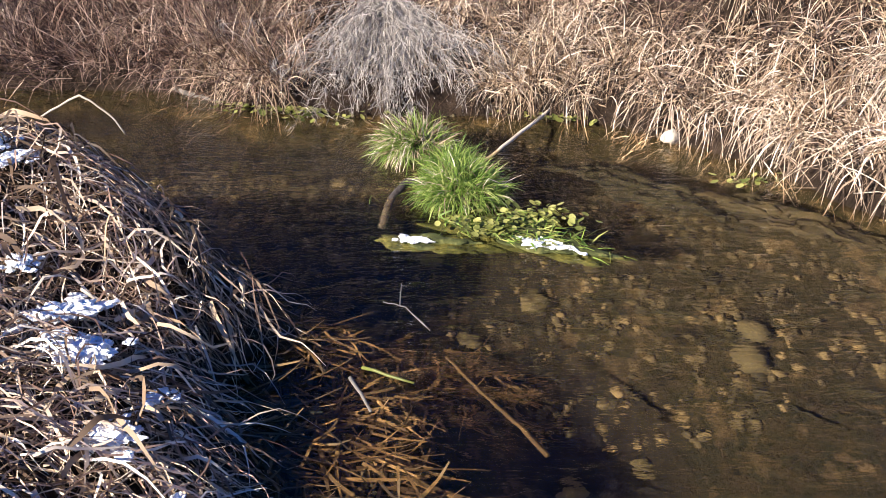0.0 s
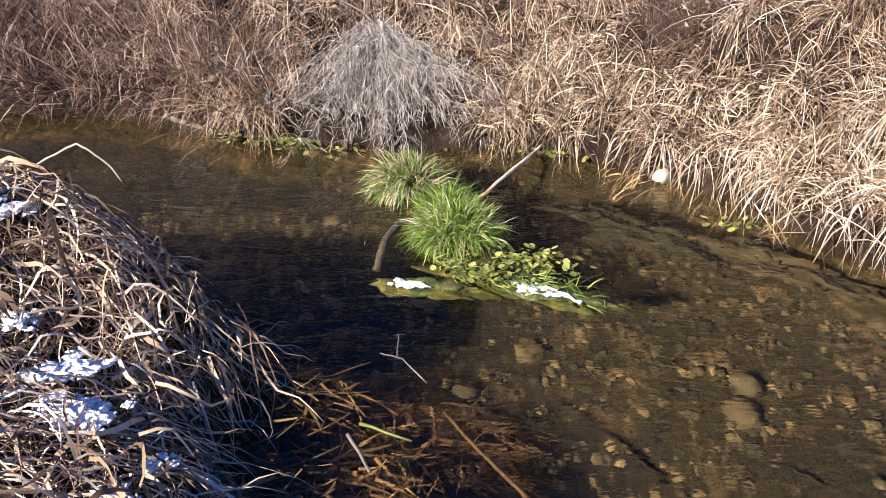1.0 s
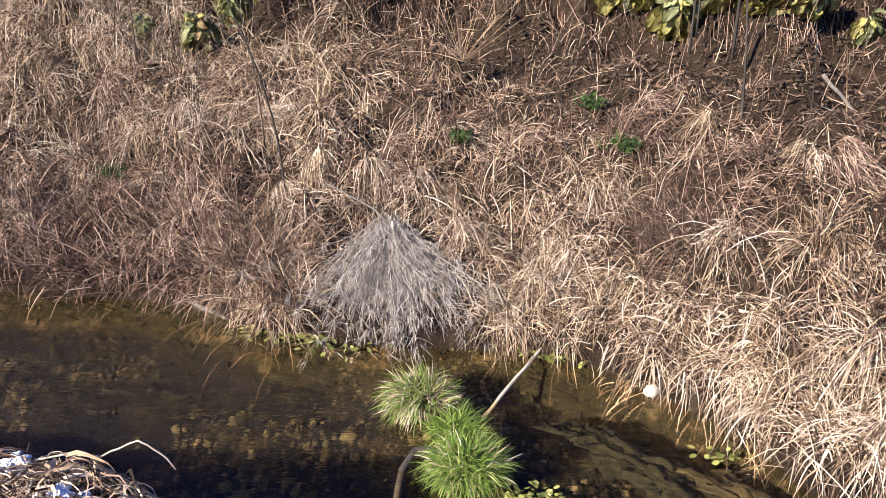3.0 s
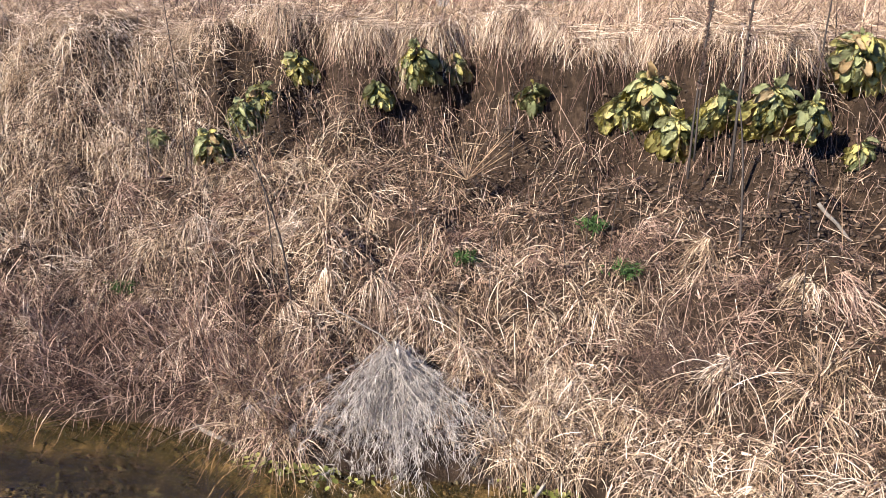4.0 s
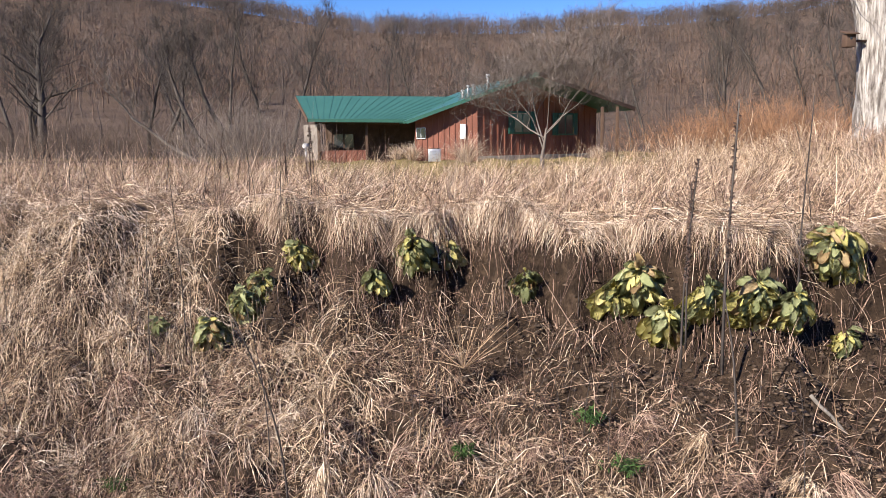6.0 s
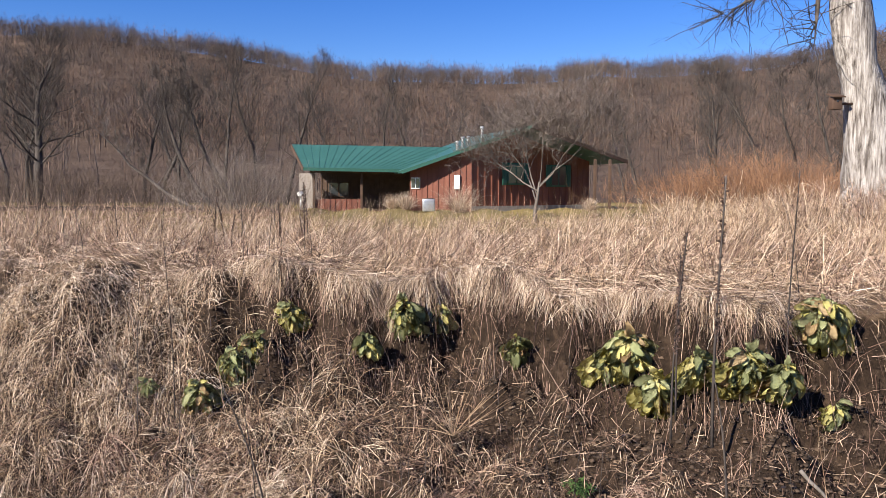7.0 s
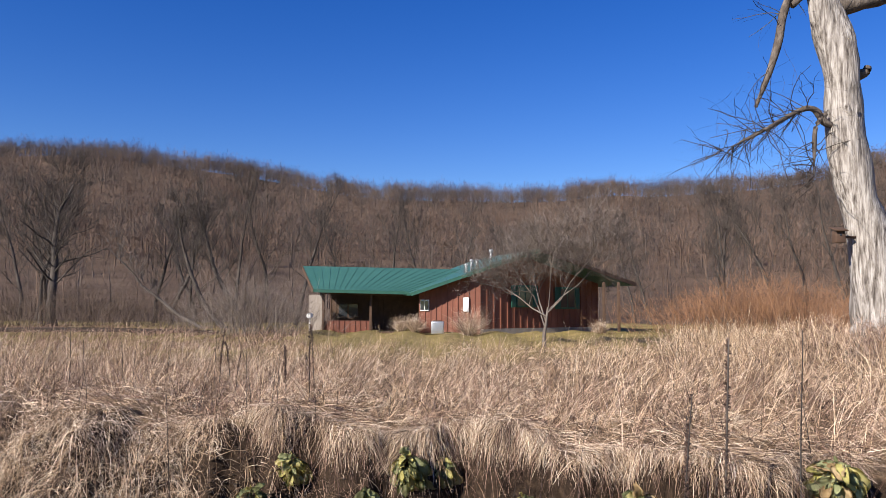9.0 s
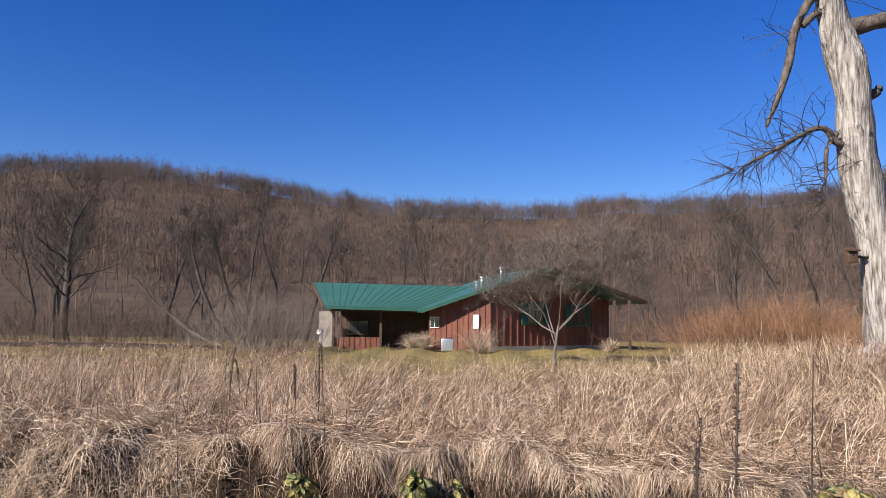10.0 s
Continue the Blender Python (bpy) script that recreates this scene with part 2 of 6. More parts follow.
RIDGE = [(-600, 78), (-206, 78), (-152, 74), (-110, 68), (-58, 61), (-28, 58), (0, 56), (28, 54), (56, 55), (84, 59), (107, 57), (140, 60), (184, 66), (232, 78), (600, 80)]


def table(rows, v):
    return np.interp(v, [r[0] for r in rows], [r[1] for r in rows])


def wobble(x, y, s, seed=0.0):
    """Cheap smooth noise, about -1 to 1."""
    return (np.sin(x * s + 1.3 * np.sin(y * s * 0.9 + seed) + seed) + np.sin(y * s * 1.27 - 1.1 * np.sin(x * s * 0.8 - seed) + 2 * seed) + 0.6 * np.sin((x + y) * s * 2.1 + seed * 3)) / 2.6


def land(x, y):
    """Height of the ground at x, y (arrays)."""
    x, y = np.asarray(x, float), np.asarray(y, float)
    yw, yt = table(WATERLINE, x), table(BANKTOP, x)
    yt = yt + 0.14 * np.sin(3.7 * x + 1.0) + 0.09 * np.sin(8.3 * x) + 0.10 * np.sin(1.9 * x + 0.4) + 0.04 * np.sin(19 * x)
    s = (y - yw) / (yt - yw)
    steep = np.clip((x + 1.7) / 1.2, 0, 1)
    gentle = np.clip((-2.5 - x) / 0.7, 0, 1)
    far = (table(LIP, x) + 0.06 * np.sin(2.7 * x) * np.clip(s - 0.8, 0, 0.2) * 5) * (steep * table(SLOPE, s) + (1 - steep) * (gentle * table(GENTLE, s) + (1 - gentle) * table(SOFTSLOPE, s)))
    far += np.clip(s * 6, 0, 1) * np.clip((1.12 - s) * 6, 0, 1) * (0.13 * wobble(x, y, 3.1, 1.0) + 0.12 * wobble(x, y, 7.0, 2.0) + 0.055 * wobble(x, y, 17.0, 6.0))
    level = np.clip((y - yt) / 7, 0, 1)
    far += np.where(s > 1, 0.05 * wobble(x, y, 1.2, 4.0) + 0.05 * wobble(x, y, 2.9, 1.0) + level * (2.52 - table(LIP, x)) + 0.36 * np.clip((x - 2.0) / 6, 0, 1) * np.clip((y - yt) / 4, 0, 1) * np.clip((30 - y) / 10, 0, 1), 0)
    hill = np.clip((y - 70) / 300, 0, 1)
    far += (table(RIDGE, x * 380 / np.maximum(y, 120)) - 3) * (0.55 * hill ** 1.25 + 0.45 * hill ** 2) + hill * 2.5 * wobble(x, y, 0.03, 5.0)
    near_d = table(NEARSHORE, y) - x
    near = np.where(near_d > 0, 0.29 * (1 - np.exp(-np.maximum(near_d, 0) / 0.32)) + 0.9 * np.clip((near_d - 1.2) / 8, 0, 1), -0.30)
    near = np.where((near_d > -0.25) & (near_d <= 0), 0.55 * near_d, near)
    near += np.clip(near_d * 5, 0, 1) * (0.04 * wobble(x, y, 6, 3.0) + 0.33 * np.exp(-((x + 1.6) / 0.75) ** 2 - ((y - 2.65) / 0.5) ** 2))
    z = np.where(s > -0.12, np.maximum(far, near), np.maximum(np.where(near_d > -0.25, near, -0.30), -0.30 + 0.03 * wobble(x, y, 4, 1.5) + 0.05 * wobble(x, y, 1.7, 2.5)))
    south = np.clip((-y - 2) / 6, 0, 1) * (near_d > -0.3)
    pool = np.exp(-(((x + 0.75) / 1.0) ** 2 + ((y - 3.15) / 0.33) ** 2)) + 1.0 * np.exp(-(((x + 2.4) / 1.9) ** 2 + ((y - 4.55) / 0.95) ** 2)) 
    pool += 0.75 / (1 + np.exp(np.clip((x + 0.45 + 0.15 * np.sin(5 * y)) / 0.26, -40, 40))) / (1 + np.exp(np.clip((2.75 - y) / 0.12, -40, 40)))
    pool += 0.7 * np.exp(-(((x - 0.4) / 0.42) ** 2 + ((y - 2.1) / 0.55) ** 2))
    ledge = 0.22 * np.exp(-(((x + 0.12) / 0.42) ** 2 + ((y - 1.65) / 0.6) ** 2)) * np.clip((-0.06 - z) / 0.2, 0, 1)
    return z + ledge + south * 0.8 - 0.34 * np.minimum(pool, 1.1) * np.clip(-z / 0.25, 0, 1)


def sheet(name, xs, ys, zfun, mat):
    gx, gy = np.meshgrid(xs, ys)
    v = np.stack([gx.ravel(), gy.ravel(), zfun(gx, gy).ravel()], 1)
    nx, ny = len(xs), len(ys)
    i = (np.arange(ny - 1)[:, None] * nx + np.arange(nx - 1)[None]).ravel()
    f = np.stack([i, i + 1, i + nx + 1, i + nx], 1)
    return mesh_object(name, v, f, mat, smooth=True)


def mesh_object(name, v, f, mat, smooth=False, parent=None):
    """A mesh object from an array of places and an array of faces of one size."""
    me = bpy.data.meshes.new(name)
    v, f = np.asarray(v, np.float32), np.asarray(f, np.int32)
    me.vertices.add(len(v))
    me.vertices.foreach_set("co", v.ravel())
    me.loops.add(f.size)
    me.loops.foreach_set("vertex_index", f.ravel())
    me.polygons.add(len(f))
    me.polygons.foreach_set("loop_start", np.arange(len(f), dtype=np.int32) * f.shape[1])
    if smooth:
        me.polygons.foreach_set("use_smooth", np.ones(len(f), bool))
    me.update(calc_edges=True)
    me.materials.append(mat)
    ob = new(name, me)
    ob.parent = parent
    return ob


def spread(lo, hi, fine_lo, fine_hi, step, growth=1.22):
    a = list(np.arange(fine_lo, fine_hi, step))
    d, v = step, fine_hi
    while v < hi:
        a.append(v)
        d *= growth
        v += d
    a.append(hi)
    d, v = step, fine_lo
    while v > lo:
        d *= growth
        v -= d
        a.insert(0, max(v, lo))
    return np.array(a)


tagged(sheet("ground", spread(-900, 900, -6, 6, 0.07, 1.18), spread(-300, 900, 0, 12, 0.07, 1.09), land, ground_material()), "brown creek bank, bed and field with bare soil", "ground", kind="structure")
WATER = sheet("water", np.linspace(-40, 40, 60), np.linspace(-14, 14, 40), lambda x, y: 0 * x, water_material())
WATER.visible_shadow = False
tagged(WATER, "clear shallow creek water with small ripples", "water", kind="structure")


# ---- blades: the one builder for grass, stems and twigs ----
def blades(roots, dirs, length, width, sag, segs=3, tip=0.15, curl=0.15, face=None):
    """Tapered ribbons. sag: how far gravity bends each one over its length. Returns places and quads."""
    roots, n = np.asarray(roots, float), len(roots)
    d = np.asarray(dirs, float)
    d = d / np.linalg.norm(d, axis=1, keepdims=True)
    length, width, sag = (np.broadcast_to(np.asarray(a, float), (n,)) for a in (length, width, sag))
    drift = rng.normal(0, curl, (n, 3))
    drift[:, 2] -= sag
    side = np.cross(d, rng.normal(0, 1, (n, 3)) if face is None else face + rng.normal(0, 0.35, (n, 3)))
    side /= np.linalg.norm(side, axis=1, keepdims=True) + 1e-9
    p, rings = roots.copy(), []
    for k in range(segs + 1):
        w = width * (1 - (1 - tip) * (k / segs) ** 1.5) * 0.5
        rings += [p - side * w[:, None], p + side * w[:, None]]
        d = d + drift / segs
        d /= np.linalg.norm(d, axis=1, keepdims=True)
        p = p + d * (length / segs)[:, None]
    v = np.stack(rings, 1).reshape(-1, 3)
    m = 2 * (segs + 1)
    one = np.array([[2 * k, 2 * k + 1, 2 * k + 3, 2 * k + 2] for k in range(segs)])
    f = (np.arange(n)[:, None, None] * m + one[None]).reshape(-1, 4)
    return v, f


def joined(sets):
    vs, fs, o = [], [], 0
    for v, f in sets:
        vs.append(v)
        fs.append(f + o)
        o += len(v)
    return np.concatenate(vs), np.concatenate(fs)


def bank_point(x, s):
    """A place on the far bank: x, and s from the water (0) to the lip (1)."""
    yw, yt = table(WATERLINE, x), table(BANKTOP, x) + 0.14 * np.sin(3.7 * x + 1.0) + 0.09 * np.sin(8.3 * x) + 0.10 * np.sin(1.9 * x + 0.4) + 0.04 * np.sin(19 * x)
    return yw + s * (yt - yw)


def stuff(name, data, mat, label, category="grass"):
    return tagged(mesh_object(name, *data, mat), label, category, kind="stuff")


THIN = 0.85  # dead grass dries narrow


def tussocks(centres, per, radius, lift, lean, out, noise_, length, width, sag, segs=3, rise=0.0, wilful=0.25):
    """Grass in clumps: each clump leans its own way and its blades spread from its heart. lean: (n,3)."""
    n = len(centres)
    who = np.repeat(np.arange(n), int(per * 1.05))
    off = rng.normal(0, radius, (len(who), 2))
    own = rng.normal(0, wilful, (n, 3))
    x, y = centres[who, 0] + off[:, 0], centres[who, 1] + off[:, 1]
    z = land(x, y) - 0.01 + rise * np.exp(-(off ** 2).sum(1) / (2 * radius * radius)) * rng.uniform(0.3, 1, n)[who]
    d = lean[who] + own[who] + rng.normal(0, noise_, (len(who), 3))
    d[:, :2] += off / radius * out
    d[:, 2] += lift
    scale = rng.uniform(0.5, 1.4, n)[who]
    L = rng.uniform(length[0], length[1], len(who)) * scale
    return blades(np.stack([x, y, z], 1), d, L, THIN * rng.uniform(*width, len(who)), rng.uniform(*sag, len(who)), segs)


def xy(x, y):
    return np.stack([x, y], 1)
# ---- far bank: dead grass at the water's edge ----
def down(n, side=0.0, out=-1.0, drop=0.0):
    a = np.zeros((n, 3))
    a[:, 0], a[:, 1], a[:, 2] = side, out, drop
    return a


n = 300
x = rng.uniform(0.5, 4.2, n)
c = xy(x, bank_point(x, rng.uniform(0.02, 0.27, n)))
stuff("bank_grass", tussocks(c[::2], 60, 0.06, 0.6, down(len(c[::2]), -0.1, -0.4), 0.4, 0.55, (0.10, 0.34), (0.004, 0.011), (1.0, 2.8), 3, 0.08, 0.6), STRAW, "tan dead grass tangled at the creek's edge")
stuff("bank_grass", tussocks(c, 30, 0.05, 0.6, down(n, -0.15, -0.45), 0.4, 0.55, (0.10, 0.32), (0.004, 0.012), (1.2, 3.2), 4, 0.08, 0.6), STRAW_PALE, "bleached dead grass hanging over the creek's edge")
n = 170
x = rng.uniform(-1.7, 0.8, n)
x = x[(x < -1.0) | (x > 0.25)]
n = len(x)
c = xy(x, bank_point(x, rng.uniform(0.03, 0.2, n)))
stuff("bank_grass", tussocks(c, 36, 0.06, 0.9, down(n, 0.05, -0.35), 0.35, 0.3, (0.2, 0.42), (0.004, 0.012), (1.0, 2.4), 4), STRAW, "tan dead grass tufts at the foot of the bank")
n = 330
x = rng.uniform(-6.5, -1.0, n)
c = xy(x, bank_point(x, rng.uniform(0.03, 0.24, n)))
stuff("bank_stems", tussocks(c, 36, 0.08, 1.1, down(n, 0.1, -0.3), 0.3, 0.35, (0.2, 0.5), (0.004, 0.012), (0.5, 2.0), 3), STRAW_RED, "reddish-brown dead stems standing at the water")

DARKWEED = material("dark_withered_weed", [(0.03, 0.018, 0.014), (0.085, 0.052, 0.04), (0.18, 0.12, 0.09)], island=0.8, noise_scale=3, noise_amount=0.7)

n = 110
x = rng.uniform(-6.5, -1.3, n)
c = xy(x, bank_point(x, rng.uniform(0.02, 0.16, n)))
stuff("bank_stems", tussocks(c, 44, 0.07, 1.0, down(n, 0.05, -0.25), 0.3, 0.35, (0.15, 0.42), (0.004, 0.010), (0.3, 1.8), 3), DARKWEED, "dark wet stems standing at the water's edge", "stems")

n = 9
x, y = rng.normal(2.24, 0.13, n), rng.normal(3.56, 0.16, n)
stuff("bank_grass", tussocks(xy(x, y), 130, 0.07, 0.6, down(n, -0.5, -0.45), 0.35, 0.35, (0.22, 0.46), (0.005, 0.013), (1.2, 3.0), 4, 0.2, 0.2), STRAW_PALE, "thick pale tussock bulging over the creek")

# ---- far bank: tangled litter on the slope ----
def hollow(x, s):
    """True in the dark hollows between the tussocks."""
    return wobble(x, s * 3.5, 3.4, 0.3) + 0.7 * wobble(x, s * 3.5, 8.1, 2.2) < -0.55


def on_soil(x, s):
    """True on the raw soil under the lip."""
    edge = 0.70 + 0.06 * wobble(x, s, 4.0) + 0.04 * wobble(x, s * 3, 11.0, 2.0)
    return (s > edge) & (((x > 0.1) & (x < 4.2)) | ((x > -2.6) & (x < -1.2) & (s > 0.78) & (s < 0.95)))



n = 1500
x = rng.uniform(-7, 5, n)
s = rng.uniform(0.14, 0.84, n)
bare = on_soil(x, s) | hollow(x, s)
x, s = x[~bare], s[~bare]
n = len(x)
c = xy(x, bank_point(x, s))
third = n // 3
stuff("slope_litter", tussocks(c[:third], 40, 0.13, 0.15, down(third, 0.1, -0.3, -0.1), 0.25, 0.75, (0.08, 0.30), (0.003, 0.007), (0.0, 1.4), 2), LITTER, "matted brown grass and litter on the slope")
stuff("slope_litter", tussocks(c[third:2 * third], 36, 0.12, 0.35, down(third, 0.15, -0.3, -0.1), 0.35, 0.7, (0.12, 0.40), (0.003, 0.007), (0.1, 1.4), 2), STRAW_RED, "matted reddish-brown stems on the slope")
stuff("slope_grass", tussocks(c[2 * third:], 44, 0.08, 0.5, down(n - 2 * third, 0.05, -0.5, -0.05), 0.45, 0.4, (0.16, 0.42), (0.003, 0.009), (0.8, 2.6), 3), STRAW, "tangled tan dead grass on the slope")


def flat_litter(count, s0, s1, mat, label, x0=-7, x1=5, length=(0.03, 0.2), width=(0.003, 0.007)):
    """Loose straws and leaf bits that lie on the slope as they fell."""
    x, s_ = rng.uniform(x0, x1, count), rng.uniform(s0, s1, count)
    keep = (~on_soil(x, s_) & ~hollow(x, s_)) | (rng.uniform(0, 1, count) < 0.22)
    x, s_ = x[keep], s_[keep]
    count, y = len(x), bank_point(x, s_)
    a = rng.uniform(0, 2 * math.pi, count)
    L = rng.uniform(*length, count)
    ex, ey = x + np.cos(a) * L, y + np.sin(a) * L
    p = np.stack([x, y, land(x, y) + rng.uniform(0.0, 0.06, count)], 1)
    q = np.stack([ex, ey, land(ex, ey) + rng.uniform(0.0, 0.07, count)], 1)
    return stuff("slope_litter", blades(p, q - p, L, rng.uniform(*width, count), 0.0, 2, 0.4, 0.25), mat, label, "litter")


n = 26
x, y = rng.normal(1.5, 0.14, n), rng.normal(5.17, 0.3, n)
stuff("dark_weeds", tussocks(xy(x, y), 60, 0.07, 0.7, down(n, 0.0, -0.3), 0.5, 0.5, (0.15, 0.4), (0.003, 0.006), (0.0, 1.2), 3, 0.1, 0.3), DARKWEED, "dark brown withered weeds on the bank", "weeds")
n = 30
x, y = rng.normal(-3.3, 0.9, n), rng.normal(6.5, 0.6, n)
stuff("dark_weeds", tussocks(xy(x, y), 50, 0.1, 0.8, down(n, 0.1, -0.3), 0.4, 0.5, (0.15, 0.45), (0.003, 0.006), (0.0, 1.2), 3, 0.1, 0.3), DARKWEED, "dark brown withered weeds on the slope", "weeds")
flat_litter(20000, 0.1, 0.84, LITTER, "fallen straws and leaf bits on the slope")
flat_litter(4500, 0.1, 0.75, STRAW_PALE, "pale fallen straws on the slope")
def leaf_bits(count, s0, s1, label, mat, x0=-7, x1=5):
    """Small withered leaves and flakes that carpet the slope."""
    x, s_ = rng.uniform(x0, x1, count), rng.uniform(s0, s1, count)
    keep = (~on_soil(x, s_) & ~hollow(x, s_)) | (rng.uniform(0, 1, count) < 0.3)
    x, s_ = x[keep], s_[keep]
    count, y = len(x), bank_point(x, s_)
    p = np.stack([x, y, land(x, y) + rng.uniform(0.0, 0.035, count)], 1)
    d = rng.normal(0, 1, (count, 3)) * np.array([1, 0.8, 0.55])
    return stuff("leaf_bits", blades(p, d, rng.uniform(0.02, 0.07, count), rng.uniform(0.008, 0.024, count), 0.0, 1, 0.5), mat, label, "litter")


DEADLEAF = material("withered_leaf", [(0.020, 0.012, 0.008), (0.062, 0.038, 0.026), (0.16, 0.102, 0.068), (0.36, 0.25, 0.17)], island=0.9, noise_scale=2, noise_amount=0.6)
leaf_bits(42000, 0.06, 0.86, "carpet of small withered leaves on the slope", DEADLEAF)
leaf_bits(9000, 0.06, 0.7, "curled reddish-brown leaf bits on the slope", STRAW_RED)
n = 900
x = rng.uniform(-7, 4.5, n)
y = bank_point(x, rng.uniform(0.12, 0.97, n))
p = np.stack([x, y, land(x, y)], 1)
stuff("upright_stems", blades(p, rng.normal(0, 0.22, (n, 3)) + np.array([0.0, -0.15, 1.0]), rng.uniform(0.2, 0.75, n), rng.uniform(0.003, 0.006, n), rng.uniform(-0.1, 0.4, n), 4, 0.4, 0.25), STRAW_RED, "thin brown upright stems on the slope", "stems")
n = 520
x, y = rng.uniform(-7, -0.4, n), rng.uniform(-5, 3.2, n)
keep = (x < table(NEARSHORE, y) - 0.1) & ((x < -1.9) | (y < 0.8))
x, y = x[keep], y[keep]
stuff("near_bank_grass", tussocks(xy(x, y), 14, 0.2, 0.5, down(len(x), 0.4, -0.2), 0.3, 0.5, (0.15, 0.4), (0.006, 0.014), (0.6, 1.9), 2, 0.05, 0.4), STRAW_PALE, "matted dead grass on the near bank")
n = 1300
x = rng.uniform(-1.6, 4.5, n)
p = np.stack([x, bank_point(x, rng.uniform(0.93, 1.0, n)) - 0.05, np.zeros(n)], 1)
p[:, 2] = land(p[:, 0], p[:, 1] + 0.08) + 0.02
d = np.stack([rng.normal(0, 0.35, n), rng.normal(-0.35, 0.2, n), -np.ones(n)], 1)
stuff("hanging_roots", blades(p, d, rng.uniform(0.12, 0.6, n), rng.uniform(0.002, 0.006, n), rng.uniform(0, 0.6, n), 3, 0.3, 0.4), STRAW_RED, "thin roots and stems hanging down the cut bank", "roots")
flat_litter(5000, 0.62, 1.0, LITTER, "scattered straws and roots on the bare soil", -1, 3.8, (0.03, 0.25), (0.003, 0.008))
n = 330
x = rng.uniform(-8, -0.6, n)
s = rng.uniform(0.62, 0.98, n)
x, s = x[~on_soil(x, s)], s[~on_soil(x, s)]
n = len(x)
c = xy(x, bank_point(x, s))
stuff("slope_grass", tussocks(c, 44, 0.10, 0.5, down(n, 0.15, -0.6, -0.1), 0.3, 0.35, (0.25, 0.6), (0.004, 0.009), (1.2, 2.8), 4, 0.1, 0.4), STRAW, "long drooping dead grass high on the bank")
n = 420
x = rng.uniform(-4.5, 4.0, n)
s = rng.uniform(0.1, 0.56, n) - 0.05 * np.clip(x, 0, 3)
keep = ((x < -1.05) | (x > 0.3) | (s > 0.27)) & ~hollow(x, s)
x, s = x[keep], s[keep]
c = xy(x, bank_point(x, s.clip(0.06)))
stuff("straw_mats", tussocks(c[::2], 46, 0.10, 0.35, down(len(c[::2]), 0.25, -0.55, -0.1), 0.35, 0.45, (0.16, 0.46), (0.004, 0.009), (0.8, 2.4), 4, 0.09, 0.5), STRAW_PALE, "pale matted straw lying over the slope")
stuff("straw_mats", tussocks(c[1::2], 46, 0.10, 0.3, down(len(c[1::2]), -0.1, -0.55, -0.1), 0.35, 0.5, (0.14, 0.42), (0.004, 0.009), (0.8, 2.4), 4, 0.09, 0.5), STRAW, "tan matted straw lying over the slope")
n = 260
x, s = rng.uniform(-7.5, -2.4, n), rng.uniform(0.66, 1.12, n)
c = xy(x, bank_point(x, s))
stuff("slope_grass", tussocks(c, 46, 0.10, 0.45, down(n, 0.3, -0.6, -0.1), 0.3, 0.4, (0.2, 0.5), (0.003, 0.008), (1.0, 2.8), 4, 0.1, 0.45), STRAW_PALE, "pale dead grass draped over the gentle slope")
n = 150
x, s = rng.uniform(-2.7, 4.2, n), rng.uniform(0.68, 0.98, n)
c = xy(x, bank_point(x, s))
stuff("soil_tufts", tussocks(c[::2], 26, 0.05, 0.4, down(len(c[::2]), 0.1, -0.5, -0.3), 0.35, 0.45, (0.10, 0.34), (0.003, 0.006), (1.0, 3.0), 4, 0.05, 0.4), STRAW_RED, "thin brown tufts hanging on the raw soil")
stuff("soil_tufts", tussocks(c[1::2], 22, 0.05, 0.4, down(len(c[1::2]), 0.1, -0.5, -0.3), 0.35, 0.45, (0.10, 0.30), (0.003, 0.006), (1.0, 3.0), 4, 0.05, 0.4), STRAW, "thin tan tufts hanging on the raw soil")
# mop-headed tussocks that stand proud of the slope and shade what lies below them
n = 125
x = rng.uniform(-6.5, 4.5, n)
s = rng.uniform(0.12, 0.66, n)
x, s = x[~hollow(x, s)], s[~hollow(x, s)]
c = xy(x, bank_point(x, s))
for q, (mat, label) in enumerate(((STRAW_PALE, "pale mop-headed dead grass tussocks on the slope"), (STRAW, "tan mop-headed dead grass tussocks on the slope"), (STRAW_RED, "brown mop-headed dead tussocks on the slope"))):
    k = c[q::3]
    stuff("mop_tussocks", tussocks(k, 190, 0.075, 0.55, down(len(k), 0.1, -0.45), 0.34, 0.38, (0.16, 0.42), (0.003, 0.008), (1.0, 3.4), 4, 0.2, 0.45), mat, label)

